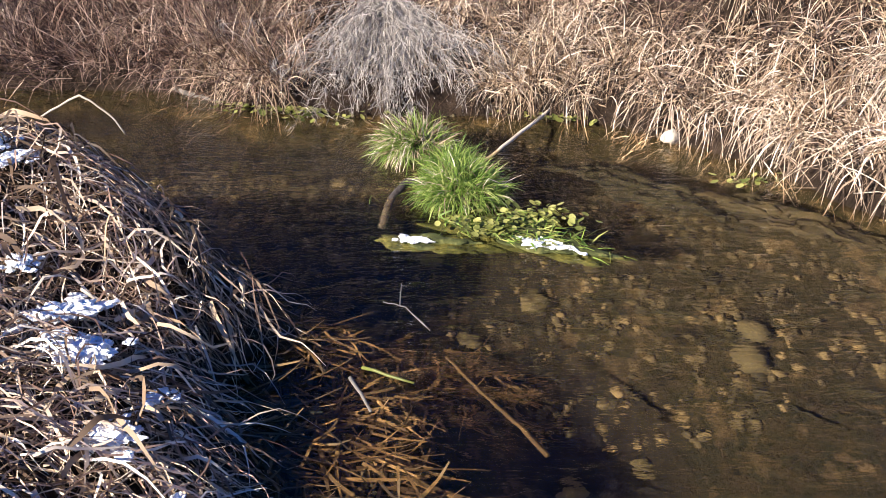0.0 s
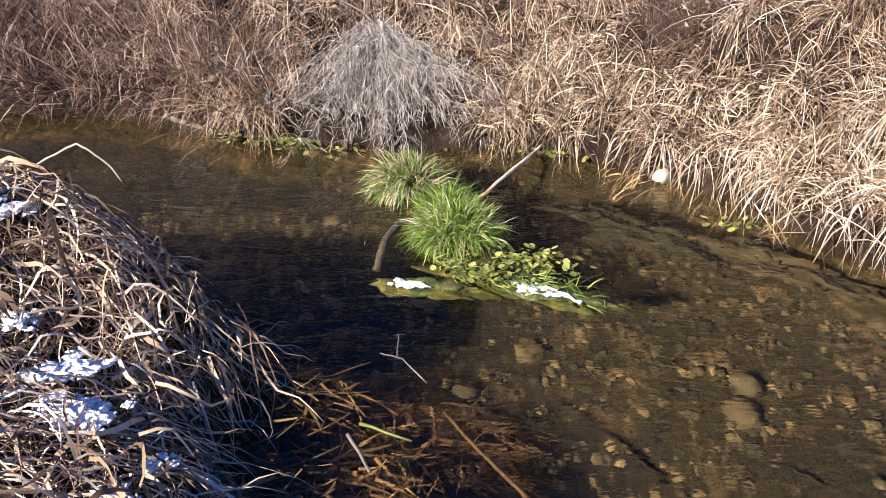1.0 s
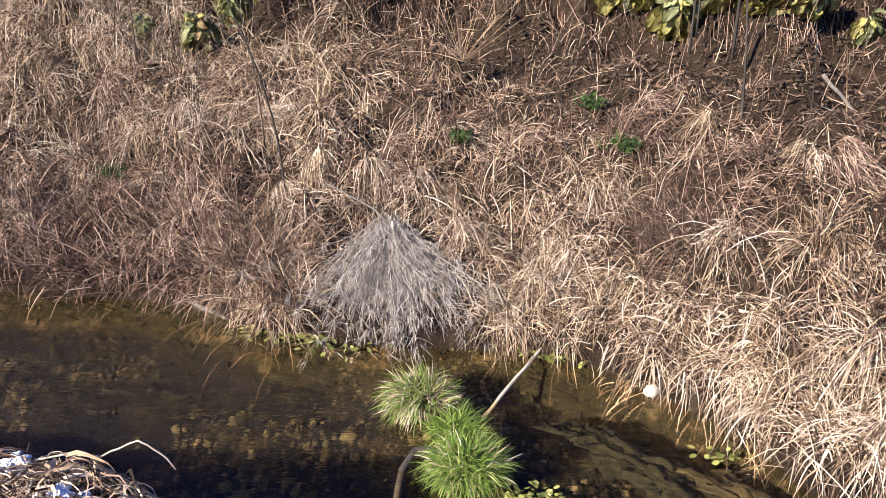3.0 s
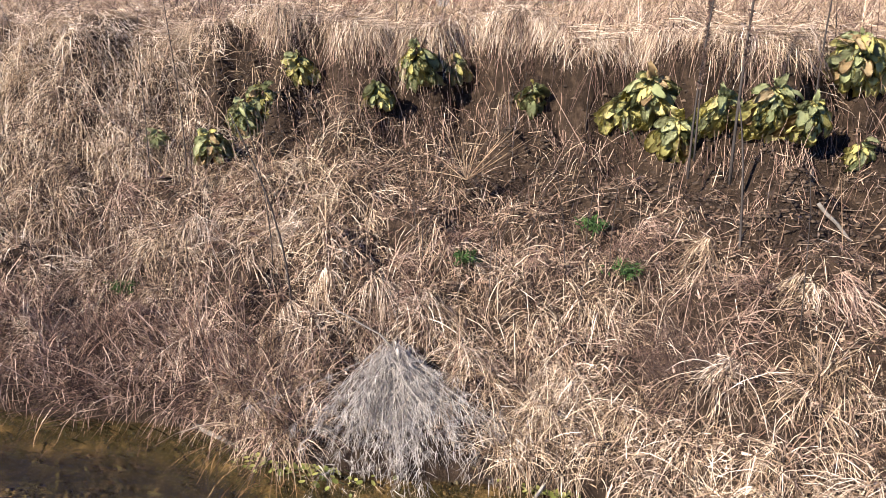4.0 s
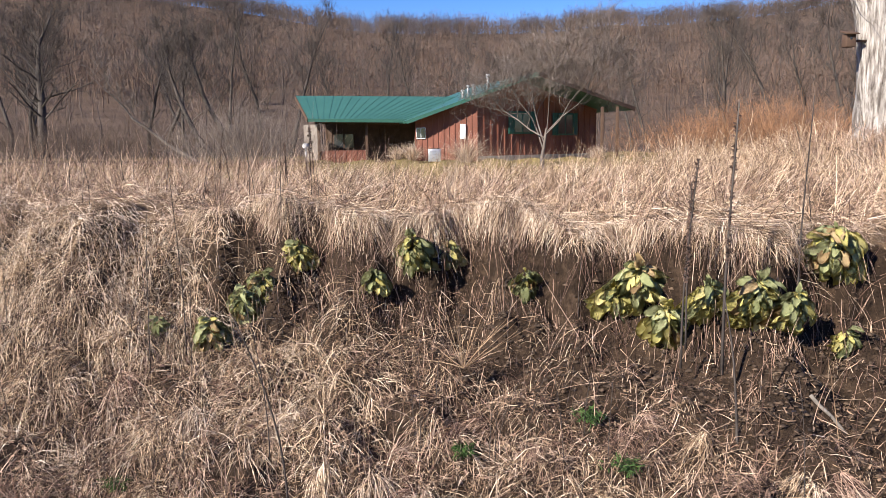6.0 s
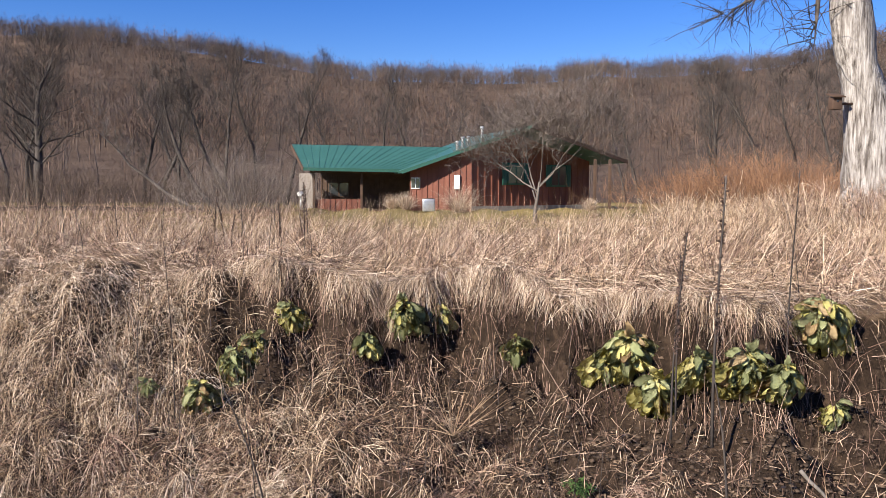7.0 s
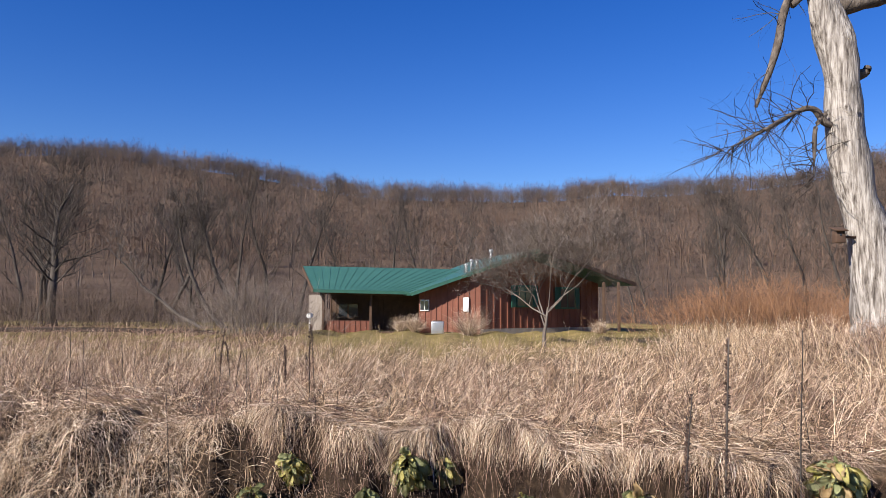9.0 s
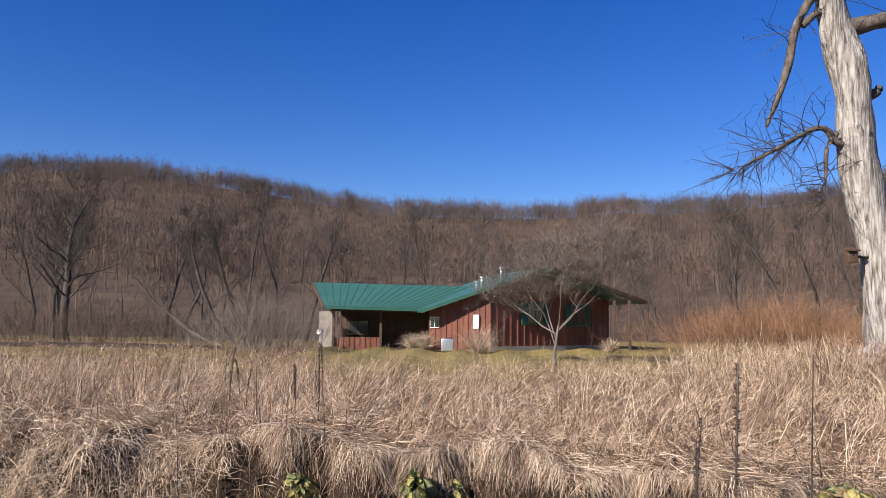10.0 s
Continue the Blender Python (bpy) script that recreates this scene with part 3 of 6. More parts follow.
# ---- the lip and the field ----
def curtain(count, back, length, width, x0, x1, mat, label, ragged_=0.25):
    """Long dead grass laid over the lip: each strand runs out from the edge, bends over it and hangs down the face."""
    x = rng.uniform(x0, x1, count)
    lock = np.round(x * 9) / 9
    x = x + (lock - x) * 0.45
    thick = wobble(lock, lock * 0.3, 2.6, 0.7) + 0.5 * wobble(lock, lock, 7.0, 1.9)
    keep = thick > rng.uniform(-0.9, 0.35, count)
    x, lock, thick = x[keep], lock[keep], thick[keep]
    m = len(x)
    run = rng.uniform(*back, m)
    y = bank_point(x, 1.0) + run
    L = (run + rng.uniform(*length, m) * (0.9 + 0.9 * thick).clip(0.25, 2.2)).clip(0.12)
    sway = 0.8 * np.sin(lock * 5.1) + rng.normal(0, ragged_ + 0.35, m)
    z = land(x, y) + rng.uniform(0.0, 0.12, m)
    segs, rows = 6, []
    px, py, pz = x, y, z
    for k in range(segs + 1):
        rows.append(np.stack([px, py, pz], 1))
        edge = bank_point(px, 1.0) - py
        fall = np.clip((edge + 0.10) / 0.16, 0, 1)
        step_ = L / segs
        dx, dy, dz = sway * (1 - 0.6 * fall) + rng.normal(0, 0.22, m), -(1 - fall) - 0.16 * fall + rng.normal(0, 0.14, m), 0.08 * (1 - fall) - fall + rng.normal(0, 0.06, m)
        q = step_ / np.sqrt(dx * dx + dy * dy + dz * dz)
        px, py, pz = px + dx * q, py + dy * q, pz + dz * q
        pz = np.maximum(pz, land(px, py) + 0.008)
    w = rng.uniform(*width, m)
    turn = rng.uniform(0, math.pi, m)
    side = np.stack([np.cos(turn), 0.5 * np.sin(turn), 0.4 * np.sin(turn)], 1)
    v = np.zeros((m, segs + 1, 2, 3))
    for k, p in enumerate(rows):
        h = side * (0.5 * w * (1 - 0.75 * (k / segs) ** 2))[:, None]
        v[:, k, 0], v[:, k, 1] = p - h, p + h
    one = np.array([[2 * k, 2 * k + 1, 2 * k + 3, 2 * k + 2] for k in range(segs)])
    f = (np.arange(m)[:, None, None] * 2 * (segs + 1) + one[None]).reshape(-1, 4)
    return stuff("overhanging_grass", (v.reshape(-1, 3), f), mat, label)


curtain(8500, (0.0, 0.40), (0.04, 0.30), (0.003, 0.008), -3.2, 6, STRAW_PALE, "pale dead grass hanging over the bank's lip")
curtain(7000, (0.0, 0.35), (0.04, 0.36), (0.003, 0.007), -3.2, 6, STRAW, "tan dead grass hanging down the cut bank")
curtain(4500, (0.0, 0.3), (0.08, 0.55), (0.002, 0.005), -3.2, 6, STRAW_RED, "thin brown stems hanging down the cut bank", 0.4)


def laid(count, y0, y1, mat, label, length=(0.15, 0.42), width=(0.003, 0.007)):
    """Wind-laid grass that lies combed over the bank top in swirls."""
    x = rng.uniform(-8, 7, count)
    y = bank_point(x, 1.0) + y0 + (y1 - y0) * rng.uniform(0, 1, count) ** 1.5
    a = -0.35 + 1.1 * wobble(x, y, 1.6, 2.0) + 0.5 * wobble(x, y, 4.1, 0.4) + rng.normal(0, 0.7, count)
    p = np.stack([x, y, land(x, y) + rng.uniform(0.02, 0.20, count) + 0.05 * wobble(x, y, 3.0, 1.0)], 1)
    d = np.stack([np.cos(a), np.sin(a) * 0.8, rng.uniform(0.0, 0.5, count)], 1)
    return stuff("laid_grass", blades(p, d, rng.uniform(*length, count), rng.uniform(*width, count), rng.uniform(0.5, 2.2, count), 4, 0.2, 0.45), mat, label)


laid(5000, 0.05, 3.6, MEADOW_PALE, "wind-laid pale dead grass combed over the bank top")
laid(4500, 0.0, 4.0, STRAW, "wind-laid tan dead grass combed over the bank top")


def field(count, y0, y1, clump, length, width, lift, sag, mat, label, segs=3, name="field_grass", radius=0.14, spread_x=0.62):
    t = rng.uniform(0, 1, count)
    y_ = y0 + (y1 - y0) * t ** 1.25
    x_ = rng.uniform(-1, 1, count) * (spread_x * (y_ + 3) + 2)
    y_ = y_ + (table(BANKTOP, x_) - 9.0) * np.clip(1 - (y_ - y0) / 20, 0, 1)
    m = len(x_)
    sway = down(m, 0.35, -0.15)
    sway[:, 0] += 0.8 * wobble(x_, y_, 1.3, 2.0)
    sway[:, 1] += 0.5 * wobble(x_, y_, 1.7, 5.0)
    return stuff(name, tussocks(xy(x_, y_), clump, radius, lift, sway, 0.4, 0.38, length, width, sag, segs, 0.12, 0.4), mat, label)


field(420, 9.2, 13.5, 34, (0.2, 0.45), (0.005, 0.012), 0.6, (1.2, 3.0), MEADOW_PALE, "tousled pale dead grass along the bank top", 3, radius=0.11)
field(520, 9.15, 15.0, 26, (0.25, 0.6), (0.004, 0.008), 1.0, (0.4, 2.0), STRAW_RED, "brown dead grass along the bank top", 3, radius=0.11)
field(1150, 11.0, 26.0, 20, (0.3, 0.62), (0.008, 0.015), 1.0, (0.8, 2.4), MEADOW_PALE, "pale dead meadow grass", 3, radius=0.18)
field(850, 10.0, 27.0, 20, (0.4, 0.8), (0.006, 0.012), 1.5, (0.3, 1.4), MEADOW, "tan dead meadow grass", 3, radius=0.2)
field(620, 10.2, 22.0, 12, (0.45, 0.85), (0.004, 0.008), 1.7, (0.2, 1.5), MEADOW_PALE, "upright pale dead meadow grass", 3, radius=0.16)
field(1000, 9.8, 28.0, 9, (0.5, 0.95), (0.004, 0.008), 1.8, (0.05, 0.6), STRAW_RED, "upright brown weed stems in the meadow", 3, "meadow_stems", 0.2)
n = 900
y = rng.uniform(25, 48, n)
x = -rng.uniform(0.14, 0.70, n) * y - 1.5
stuff("field_grass", tussocks(xy(x, y), 16, 0.35, 1.0, down(n, 0.3, -0.1), 0.3, 0.35, (0.2, 0.5), (0.014, 0.03), (0.4, 1.5), 2, 0.1, 0.3), STRAW_RED, "brown dead grass before the thicket")
n = 700
y = rng.uniform(24, 42, n)
x = rng.uniform(0.30, 0.66, n) * y
stuff("field_grass", tussocks(xy(x, y), 18, 0.3, 1.1, down(n, 0.3, -0.1), 0.3, 0.35, (0.4, 0.9), (0.012, 0.024), (0.3, 1.3), 2, 0.1, 0.3), MEADOW, "tall tan dead grass before the brush")
n = 4000
y = rng.uniform(25, 60, n)
x = rng.uniform(-0.2, 0.45, n) * y
stuff("lawn", tussocks(xy(x, y), 5, 0.25, 1.0, down(n, 0, 0), 0.3, 0.5, (0.04, 0.10), (0.02, 0.035), (0, 0.6), 1), LAWN, "short yellow-green lawn around the house")

# ---- near bank: laid sedge with old snow ----
def shore(n, lo, hi, y0=0.85, y1=3.1):
    y = rng.uniform(y0, y1, n)
    return table(NEARSHORE, y) - rng.uniform(lo, hi, n), y


def draped(count, lo, hi, length, width, over, arch, mat, label, aim=-0.45, stray=0.85, segs=6):
    """Dead leaves laid along the ground one over another, bending with it down to the water."""
    x, y = shore(count, lo, hi)
    a = aim + 0.7 * wobble(x, y, 2.3, 1.0) + 0.45 * wobble(x, y, 6.0, 3.0) + rng.normal(0, stray, count)
    bend, L, h0 = rng.normal(0, 1.4, count), rng.uniform(*length, count), rng.uniform(*over, count)
    top, w, twist = rng.uniform(*arch, count), rng.uniform(*width, count), rng.normal(0, 1.0, count)
    rows = []
    for k in range(segs + 1):
        t = k / segs
        rows.append((x + 0, y + 0, np.maximum(land(x, y), -0.03) + h0 * (1 - 0.4 * t) + top * math.sin(math.pi * t) * L + 0.012 * np.sin(9 * t + 7 * twist), a + 0))
        x, y = x + np.cos(a) * L / segs, y + np.sin(a) * L / segs
        a = a + bend / segs + rng.normal(0, 0.10, count)
    v = np.zeros((count, segs + 1, 2, 3))
    for k, (px, py, pz, pa) in enumerate(rows):
        t = k / segs
        half = 0.5 * w * (0.6 + 0.4 * math.sin(math.pi * min(1, t + 0.25))) * (1 - 0.8 * t ** 3)
        roll = twist + 0.8 * twist * t
        side = np.stack([-np.sin(pa) * np.cos(roll), np.cos(pa) * np.cos(roll), np.sin(roll)], 1) * half[:, None]
        mid = np.stack([px, py, pz], 1)
        v[:, k, 0], v[:, k, 1] = mid - side, mid + side
    m = (segs + 1) * 2
    f = (np.arange(count)[:, None, None] * m + np.array([[2 * k, 2 * k + 1, 2 * k + 3, 2 * k + 2] for k in range(segs)])[None]).reshape(-1, 4)
    return stuff("near_bank_sedge", (v.reshape(-1, 3), f), mat, label, "sedge")


draped(2000, 0.0, 1.5, (0.08, 0.28), (0.004, 0.010), (0.0, 0.06), (0.0, 0.15), STRAW, "tan flattened sedge under the top layer on the near bank")
draped(2400, 0.03, 1.5, (0.10, 0.34), (0.004, 0.010), (0.02, 0.11), (0.0, 0.25), STRAW_PALE, "flattened bleached sedge on the near bank")
draped(640, 0.05, 1.5, (0.10, 0.32), (0.009, 0.019), (0.03, 0.14), (0.0, 0.32), STRAW, "broad curled dead sedge leaves on the near bank")
draped(1300, 0.0, 1.4, (0.10, 0.3), (0.003, 0.008), (0.03, 0.13), (0.05, 0.35), STRAW_RED, "thin brown stems among the near bank's sedge", stray=1.1)
x, y = shore(190, 0.08, 1.5)
lean = down(190, 0.7, -0.3, -0.1)
lean[:, 1] += 0.6 * wobble(x, y, 2.6, 1.0)
stuff("near_bank_sedge", tussocks(xy(x, y), 15, 0.06, 0.22, lean, 0.2, 0.5, (0.10, 0.26), (0.005, 0.014), (0.6, 2.2), 4), STRAW_PALE, "tousled bleached sedge on the near bank", "sedge")


# ---- shaped pieces ----
def part(name, bm, mat, parent=None, label="", smooth=True):
    me = bpy.data.meshes.new(name)
    bm.to_mesh(me)
    bm.free()
    me.materials.append(mat)
    if smooth:
        me.polygons.foreach_set("use_smooth", np.ones(len(me.polygons), bool))
    ob = new(name, me)
    ob.parent = parent
    return tagged(ob, label)


def empty(name, at, label, category, group="", turn=0.0):
    ob = new(name)
    ob.matrix_basis = pose(*at, 0, 0, turn)
    return tagged(ob, label, category, group)


def lump(r, squash, seed, rough=0.25, sub=2):
    bm = bmesh.new()
    bmesh.ops.create_icosphere(bm, subdivisions=sub, radius=1)
    for v in bm.verts:
        k = 1 + rough * (noise.noise(v.co * 1.6 + Vector((seed, 0, 0))) + 0.5 * noise.noise(v.co * 3.7 + Vector((0, seed, 0))))
        v.co = Vector((v.co.x * r[0] * k, v.co.y * r[1] * k, v.co.z * r[2] * k * (1 if v.co.z > 0 else squash)))
    return bm


def ragged(bm, amount, scale, flat=0.5):
    """Roughens a lump's outline and top with fine noise."""
    for v in bm.verts:
        q = v.co * scale
        d = Vector((noise.noise(q), noise.noise(q + Vector((7, 0, 0))), flat * noise.noise(q + Vector((0, 9, 0)))))
        e_ = Vector((noise.noise(q * 2.3), noise.noise(q * 2.3 + Vector((3, 0, 0))), flat * noise.noise(q * 2.3 + Vector((0, 5, 0)))))
        v.co += amount * (d + 0.6 * e_)
    return bm


def box(size, at=(0, 0, 0), bevel=0.0, turn=None):
    bm = bmesh.new()
    bmesh.ops.create_cube(bm, size=1)
    bmesh.ops.scale(bm, vec=size, verts=bm.verts)
    if bevel:
        bmesh.ops.bevel(bm, geom=bm.edges, offset=bevel, segments=2, affect="EDGES", profile=0.5)
    if turn is not None:
        bmesh.ops.transform(bm, matrix=turn, verts=bm.verts)
    bmesh.ops.translate(bm, vec=at, verts=bm.verts)
    return bm


def tube(points, radii, sides=8):
    """A bent tapered rod through the points."""
    pts = [Vector(p) for p in points]
    bm, rings = bmesh.new(), []
    for i, p in enumerate(pts):
        d = (pts[min(i + 1, len(pts) - 1)] - pts[max(i - 1, 0)]).normalized()
        a = d.cross(Vector((0.3, 0.2, 1)) if abs(d.z) < 0.9 else Vector((1, 0, 0))).normalized()
        b = d.cross(a)
        rings.append([bm.verts.new(p + radii[i] * (math.cos(q * 2 * math.pi / sides) * a + math.sin(q * 2 * math.pi / sides) * b)) for q in range(sides)])
    for r0, r1 in zip(rings, rings[1:]):
        for q in range(sides):
            bm.faces.new((r0[q], r0[(q + 1) % sides], r1[(q + 1) % sides], r1[q]))
    bm.faces.new(rings[0][::-1])
    bm.faces.new(rings[-1])
    return bm


def height(x, y):
    return float(land(np.array([x]), np.array([y]))[0])


# ---- the grassy islet in the creek ----
def grass_clump(at, r, count, length, label, lean, mats):
    e = empty("grass_clump", at, label, "grass clump")
    part("root_ball", lump((r * 0.95, r * 0.85, r * 0.8), 1.2, at[0] * 9 + 3, 0.3), ISLET_MOSS, e)
    for name, mat, share in mats:
        k = int(count * share)
        a, q = rng.uniform(0, 2 * math.pi, k), np.sqrt(rng.uniform(0, 1, k))
        o = np.stack([np.cos(a) * q * r, np.sin(a) * q * r, r * 0.75 * np.sqrt(1 - 0.8 * q * q)], 1)
        d = o * np.array([1.1, 1.1, 0.5]) / r + np.array(lean) + rng.normal(0, 0.38, (k, 3)) + np.array([0, 0, 0.75])
        v, f = blades(o, d, rng.uniform(*length, k), rng.uniform(0.004, 0.008, k), rng.uniform(0.6, 2.6, k), 4, 0.1, 0.3)
        mesh_object(name, v, f, mat, parent=e)
    return e


grass_clump((-0.17, 4.12, -0.02), 0.165, 1500, (0.08, 0.19), "green grass clump with yellowed blades in the creek", (-0.15, -0.15, 0), (("green_tuft", GREEN_GRASS, 0.62), ("dead_tuft", STRAW_PALE, 0.38)))
grass_clump((0.08, 3.51, -0.03), 0.175, 2100, (0.06, 0.155), "bright green grass clump standing in the creek", (0.0, -0.1, 0), (("green_tuft", GREEN_GRASS, 0.9), ("dead_tuft", STRAW_PALE, 0.1)))
grass_clump((0.04, 3.82, -0.03), 0.13, 600, (0.07, 0.16), "small dark green grass clump in the creek", (0.1, 0.0, 0), (("green_tuft", GREEN_GRASS, 1.0),))

# moss mat, cress and snow at the islet's foot
tagged(part("moss_mat", lump((0.33, 0.10, 0.04), 1.5, 4.0, 0.7, 5), ISLET_MOSS, None), "wet green moss mat trailing from the islet", "moss").matrix_basis = pose(0.33, 3.10, -0.02, 0, 0, -28)
tagged(part("moss_mat", lump((0.20, 0.07, 0.028), 1.5, 7.0, 0.7, 5), ISLET_MOSS, None), "wet green moss mat awash in the creek", "moss").matrix_basis = pose(-0.01, 3.08, -0.022, 0, 0, -8)


def cress(at, rx, ry, count, size, label, turn=0.0):
    o = np.stack([rng.normal(0, rx, count), rng.normal(0, ry, count), rng.uniform(0.005, 0.03, count)], 1)
    q = np.arange(7) * 2 * math.pi / 7
    u, w = rng.normal(0, 0.35, (count, 2)).T
    r = rng.uniform(0.3, 0.62, count) * size
    rim = np.stack([np.cos(q)[None] * r[:, None], np.sin(q)[None] * r[:, None] * 0.85, u[:, None] * np.cos(q)[None] * r[:, None] + w[:, None] * np.sin(q)[None] * r[:, None]], 2) + o[:, None]
    v = np.concatenate([o[:, None] - np.array([0, 0, 0.15 * size]), rim], 1).reshape(-1, 3)
    f = (np.arange(count)[:, None, None] * 8 + np.array([[0, 1 + k, 1 + (k + 1) % 7] for k in range(7)])[None]).reshape(-1, 3)
    ob = mesh_object("cress", v, f, CRESS, smooth=True)
    ob.matrix_basis = pose(*at, 0, 0, turn)
    return tagged(ob, label, "water cress", kind="stuff")


for mat, k, label in ((GREEN_GRASS, 240, "short green grass trailing over the moss mat"), (CRESS, 200, "yellow-green weed trailing over the moss mat")):
    o = np.stack([rng.normal(0, 0.17, k), rng.normal(0, 0.05, k), rng.uniform(0.005, 0.03, k)], 1)
    v, f = blades(o, rng.normal(0, 0.5, (k, 3)) + np.array([0.8, -0.2, 0.3]), rng.uniform(0.03, 0.11, k), rng.uniform(0.004, 0.010, k), 0.6, 2, 0.3)
    tagged(mesh_object("trailing_weed", v, f, mat), label, "water weed", kind="stuff").matrix_basis = pose(0.29, 3.14, 0.0, 0, 0, -28)
cress((0.41, 3.25, 0.01), 0.10, 0.07, 150, 0.030, "yellow-green floating cress leaves beside the islet", -30)
cress((0.23, 3.12, 0.04), 0.09, 0.05, 130, 0.028, "yellow-green cress on the moss mat")
cress((-0.94, 4.88, 0.01), 0.20, 0.07, 130, 0.04, "yellow-green cress at the water's edge", -10)
cress((-1.28, 5.01, 0.01), 0.12, 0.05, 60, 0.04, "yellow-green cress at the water's edge", -10)
cress((0.66, 4.63, 0.01), 0.14, 0.05, 80, 0.04, "green cress under the far bank", -10)
cress((1.42, 3.62, 0.01), 0.07, 0.04, 22, 0.035, "green cress leaves on the water")


def snow_patch(x, y, z, r, seed, label, thick=0.3, turn=None, slim=0.5, bits=9):
    e = empty("snow_patch", (x, y, z), label, "snow", "old snow patches", turn=rng.uniform(0, 360) if turn is None else turn)
    bm = ragged(lump((r, r * slim, r * thick), 0.4, seed, 0.65, 5), r * 0.22, 3.2 / r)
    part("snow", bm, SNOW, e)
    for q in range(bits):
        a, k = rng.uniform(0, 2 * math.pi), rng.uniform(0.14, 0.38)
        b2 = ragged(lump((r * k, r * k * 0.75, r * k * 1.2 * max(thick, 0.3)), 0.5, seed + q + 5, 0.6, 3), r * 0.1, 6 / r)
        bmesh.ops.translate(b2, vec=(math.cos(a) * r * rng.uniform(0.8, 1.7), math.sin(a) * r * slim * rng.uniform(1.0, 2.6), -0.01), verts=b2.verts)
        part("snow_lump", b2, SNOW, e)
    return e

snow_patch(0.44, 3.00, 0.014, 0.12, 2, "thin snow patch on the moss mat", 0.07, -28, 0.28, 3)
snow_patch(-0.11, 3.07, 0.012, 0.065, 3, "small snow patch on wet moss", 0.08, -6, 0.38, 2)
for i, (x, y, r) in enumerate([(-1.45, 2.59, 0.09), (-1.33, 2.50, 0.07), (-1.04, 2.04, 0.10), (-0.93, 1.89, 0.11), (-0.73, 1.61, 0.08), (-0.71, 1.80, 0.05), (-0.56, 1.43, 0.06), (-1.74, 2.79, 0.07), (-1.20, 2.17, 0.06)]):
    snow_patch(x, y, height(x, y) + 0.095, r * 0.82, i * 3.7, "old snow patch caught on the dead sedge")

GREYLOG = material("grey_log", [(0.07, 0.06, 0.05), (0.16, 0.138, 0.116), (0.26, 0.23, 0.2)], noise_scale=14, bump=0.6, bump_scale=60)
WETREED = material("wet_brown_reed", [(0.022, 0.014, 0.007), (0.085, 0.053, 0.023), (0.25, 0.155, 0.065)], island=0.6, obj_random=0.0, noise_scale=9, noise_amount=0.8)

# ---- frosted drooping shrub on the far bank ----
e = empty("drooping_shrub", (-0.39, 5.48, height(-0.39, 5.48) + 0.04), "pale grey leafless shrub drooping to the water", "shrub")
k = 300
foot = np.stack([rng.normal(0.08, 0.46, k).clip(-0.75, 0.85), np.zeros(k), np.zeros(k)], 1)
foot[:, 1] = -0.58 - 0.22 * rng.uniform(0, 1, k) - 0.10 * np.cos(foot[:, 0] * 2)
foot[:, 2] = -0.20 + rng.uniform(-0.02, 0.10, k)
o = np.stack([rng.normal(-0.04, 0.05, k), rng.normal(0.10, 0.06, k), rng.uniform(0.16, 0.36, k)], 1)
d = foot - o
reach_ = np.linalg.norm(d, axis=1)
v, f = blades(o, d / reach_[:, None] + np.array([0, 0, 0.28]), reach_ * rng.uniform(0.5, 1.1, k), 0.004, 0.62, 6, 0.4, 0.3)
mesh_object("branchwork", v, f, GREYTWIG, parent=e)
ring = v.reshape(k, 7, 2, 3).mean(2)
pick, seg = rng.integers(0, k, 12000), rng.integers(1, 7, 12000)
o2 = ring[pick, seg] + rng.normal(0, 0.012, (12000, 3))
d2 = rng.normal(0, 0.7, (12000, 3)) + np.array([0, -0.3, -0.35]) + d[pick] * 0.7
v, f = blades(o2, d2, rng.uniform(0.03, 0.12, 12000), 0.0036, 0.3, 2, 0.5, 0.3)
mesh_object("crown", v, f, GREYTWIG, parent=e)
part("stem", tube([(0, 0, -0.05), (0.02, -0.03, 0.15), (0, -0.02, 0.36)], [0.02, 0.017, 0.012]), BARK_PALE, e)


def stick(name, pts, r0, r1, mat, label, category="stick", sides=7):
    pts = [Vector(p) for p in pts]
    fine = []
    for p, q in zip(pts, pts[1:]):
        for i in range(4):
            fine.append(p.lerp(q, i / 4) + Vector(rng.normal(0, (q - p).length * 0.008, 3)))
    fine.append(pts[-1])
    radii = [r0 + (r1 - r0) * i / (len(fine) - 1) for i in range(len(fine))]
    return tagged(part(name, tube(fine, radii, sides), mat), label, category)


stick("dead_branch", [(0.19, 4.01, -0.03), (0.42, 4.38, 0.02), (0.65, 4.74, 0.06)], 0.013, 0.010, STICKWOOD, "bleached bare branch lying across the creek to the bank", "branch")
stick("sunken_root", [(-0.07, 3.65, 0.03), (-0.18, 3.67, 0.02), (-0.25, 3.55, -0.01), (-0.28, 3.30, -0.10)], 0.024, 0.018, BARK, "dark curved root rising from the creek beside the islet", "root", 8)
stick("stump", [(0.40, 4.88, -0.05), (0.36, 4.96, 0.12)], 0.035, 0.028, BARK, "broken brown stump at the water's edge", "stump", 9)
stick("log", [(-2.33, 5.67, 0.00), (-1.91, 5.44, 0.02), (-1.52, 5.18, -0.02)], 0.016, 0.026, GREYLOG, "grey weathered log lying half in the water", "log", 10)
stick("bent_stem", [(-1.75, 2.83, 0.62), (-1.55, 2.83, 0.658), (-1.40, 2.83, 0.654), (-1.242, 2.83, 0.726), (-1.20, 2.83, 0.70), (-1.14, 2.83, 0.64), (-1.112, 2.83, 0.582)], 0.005, 0.003, STICKWOOD, "thin bent dead stem over the water", "stem", 5)
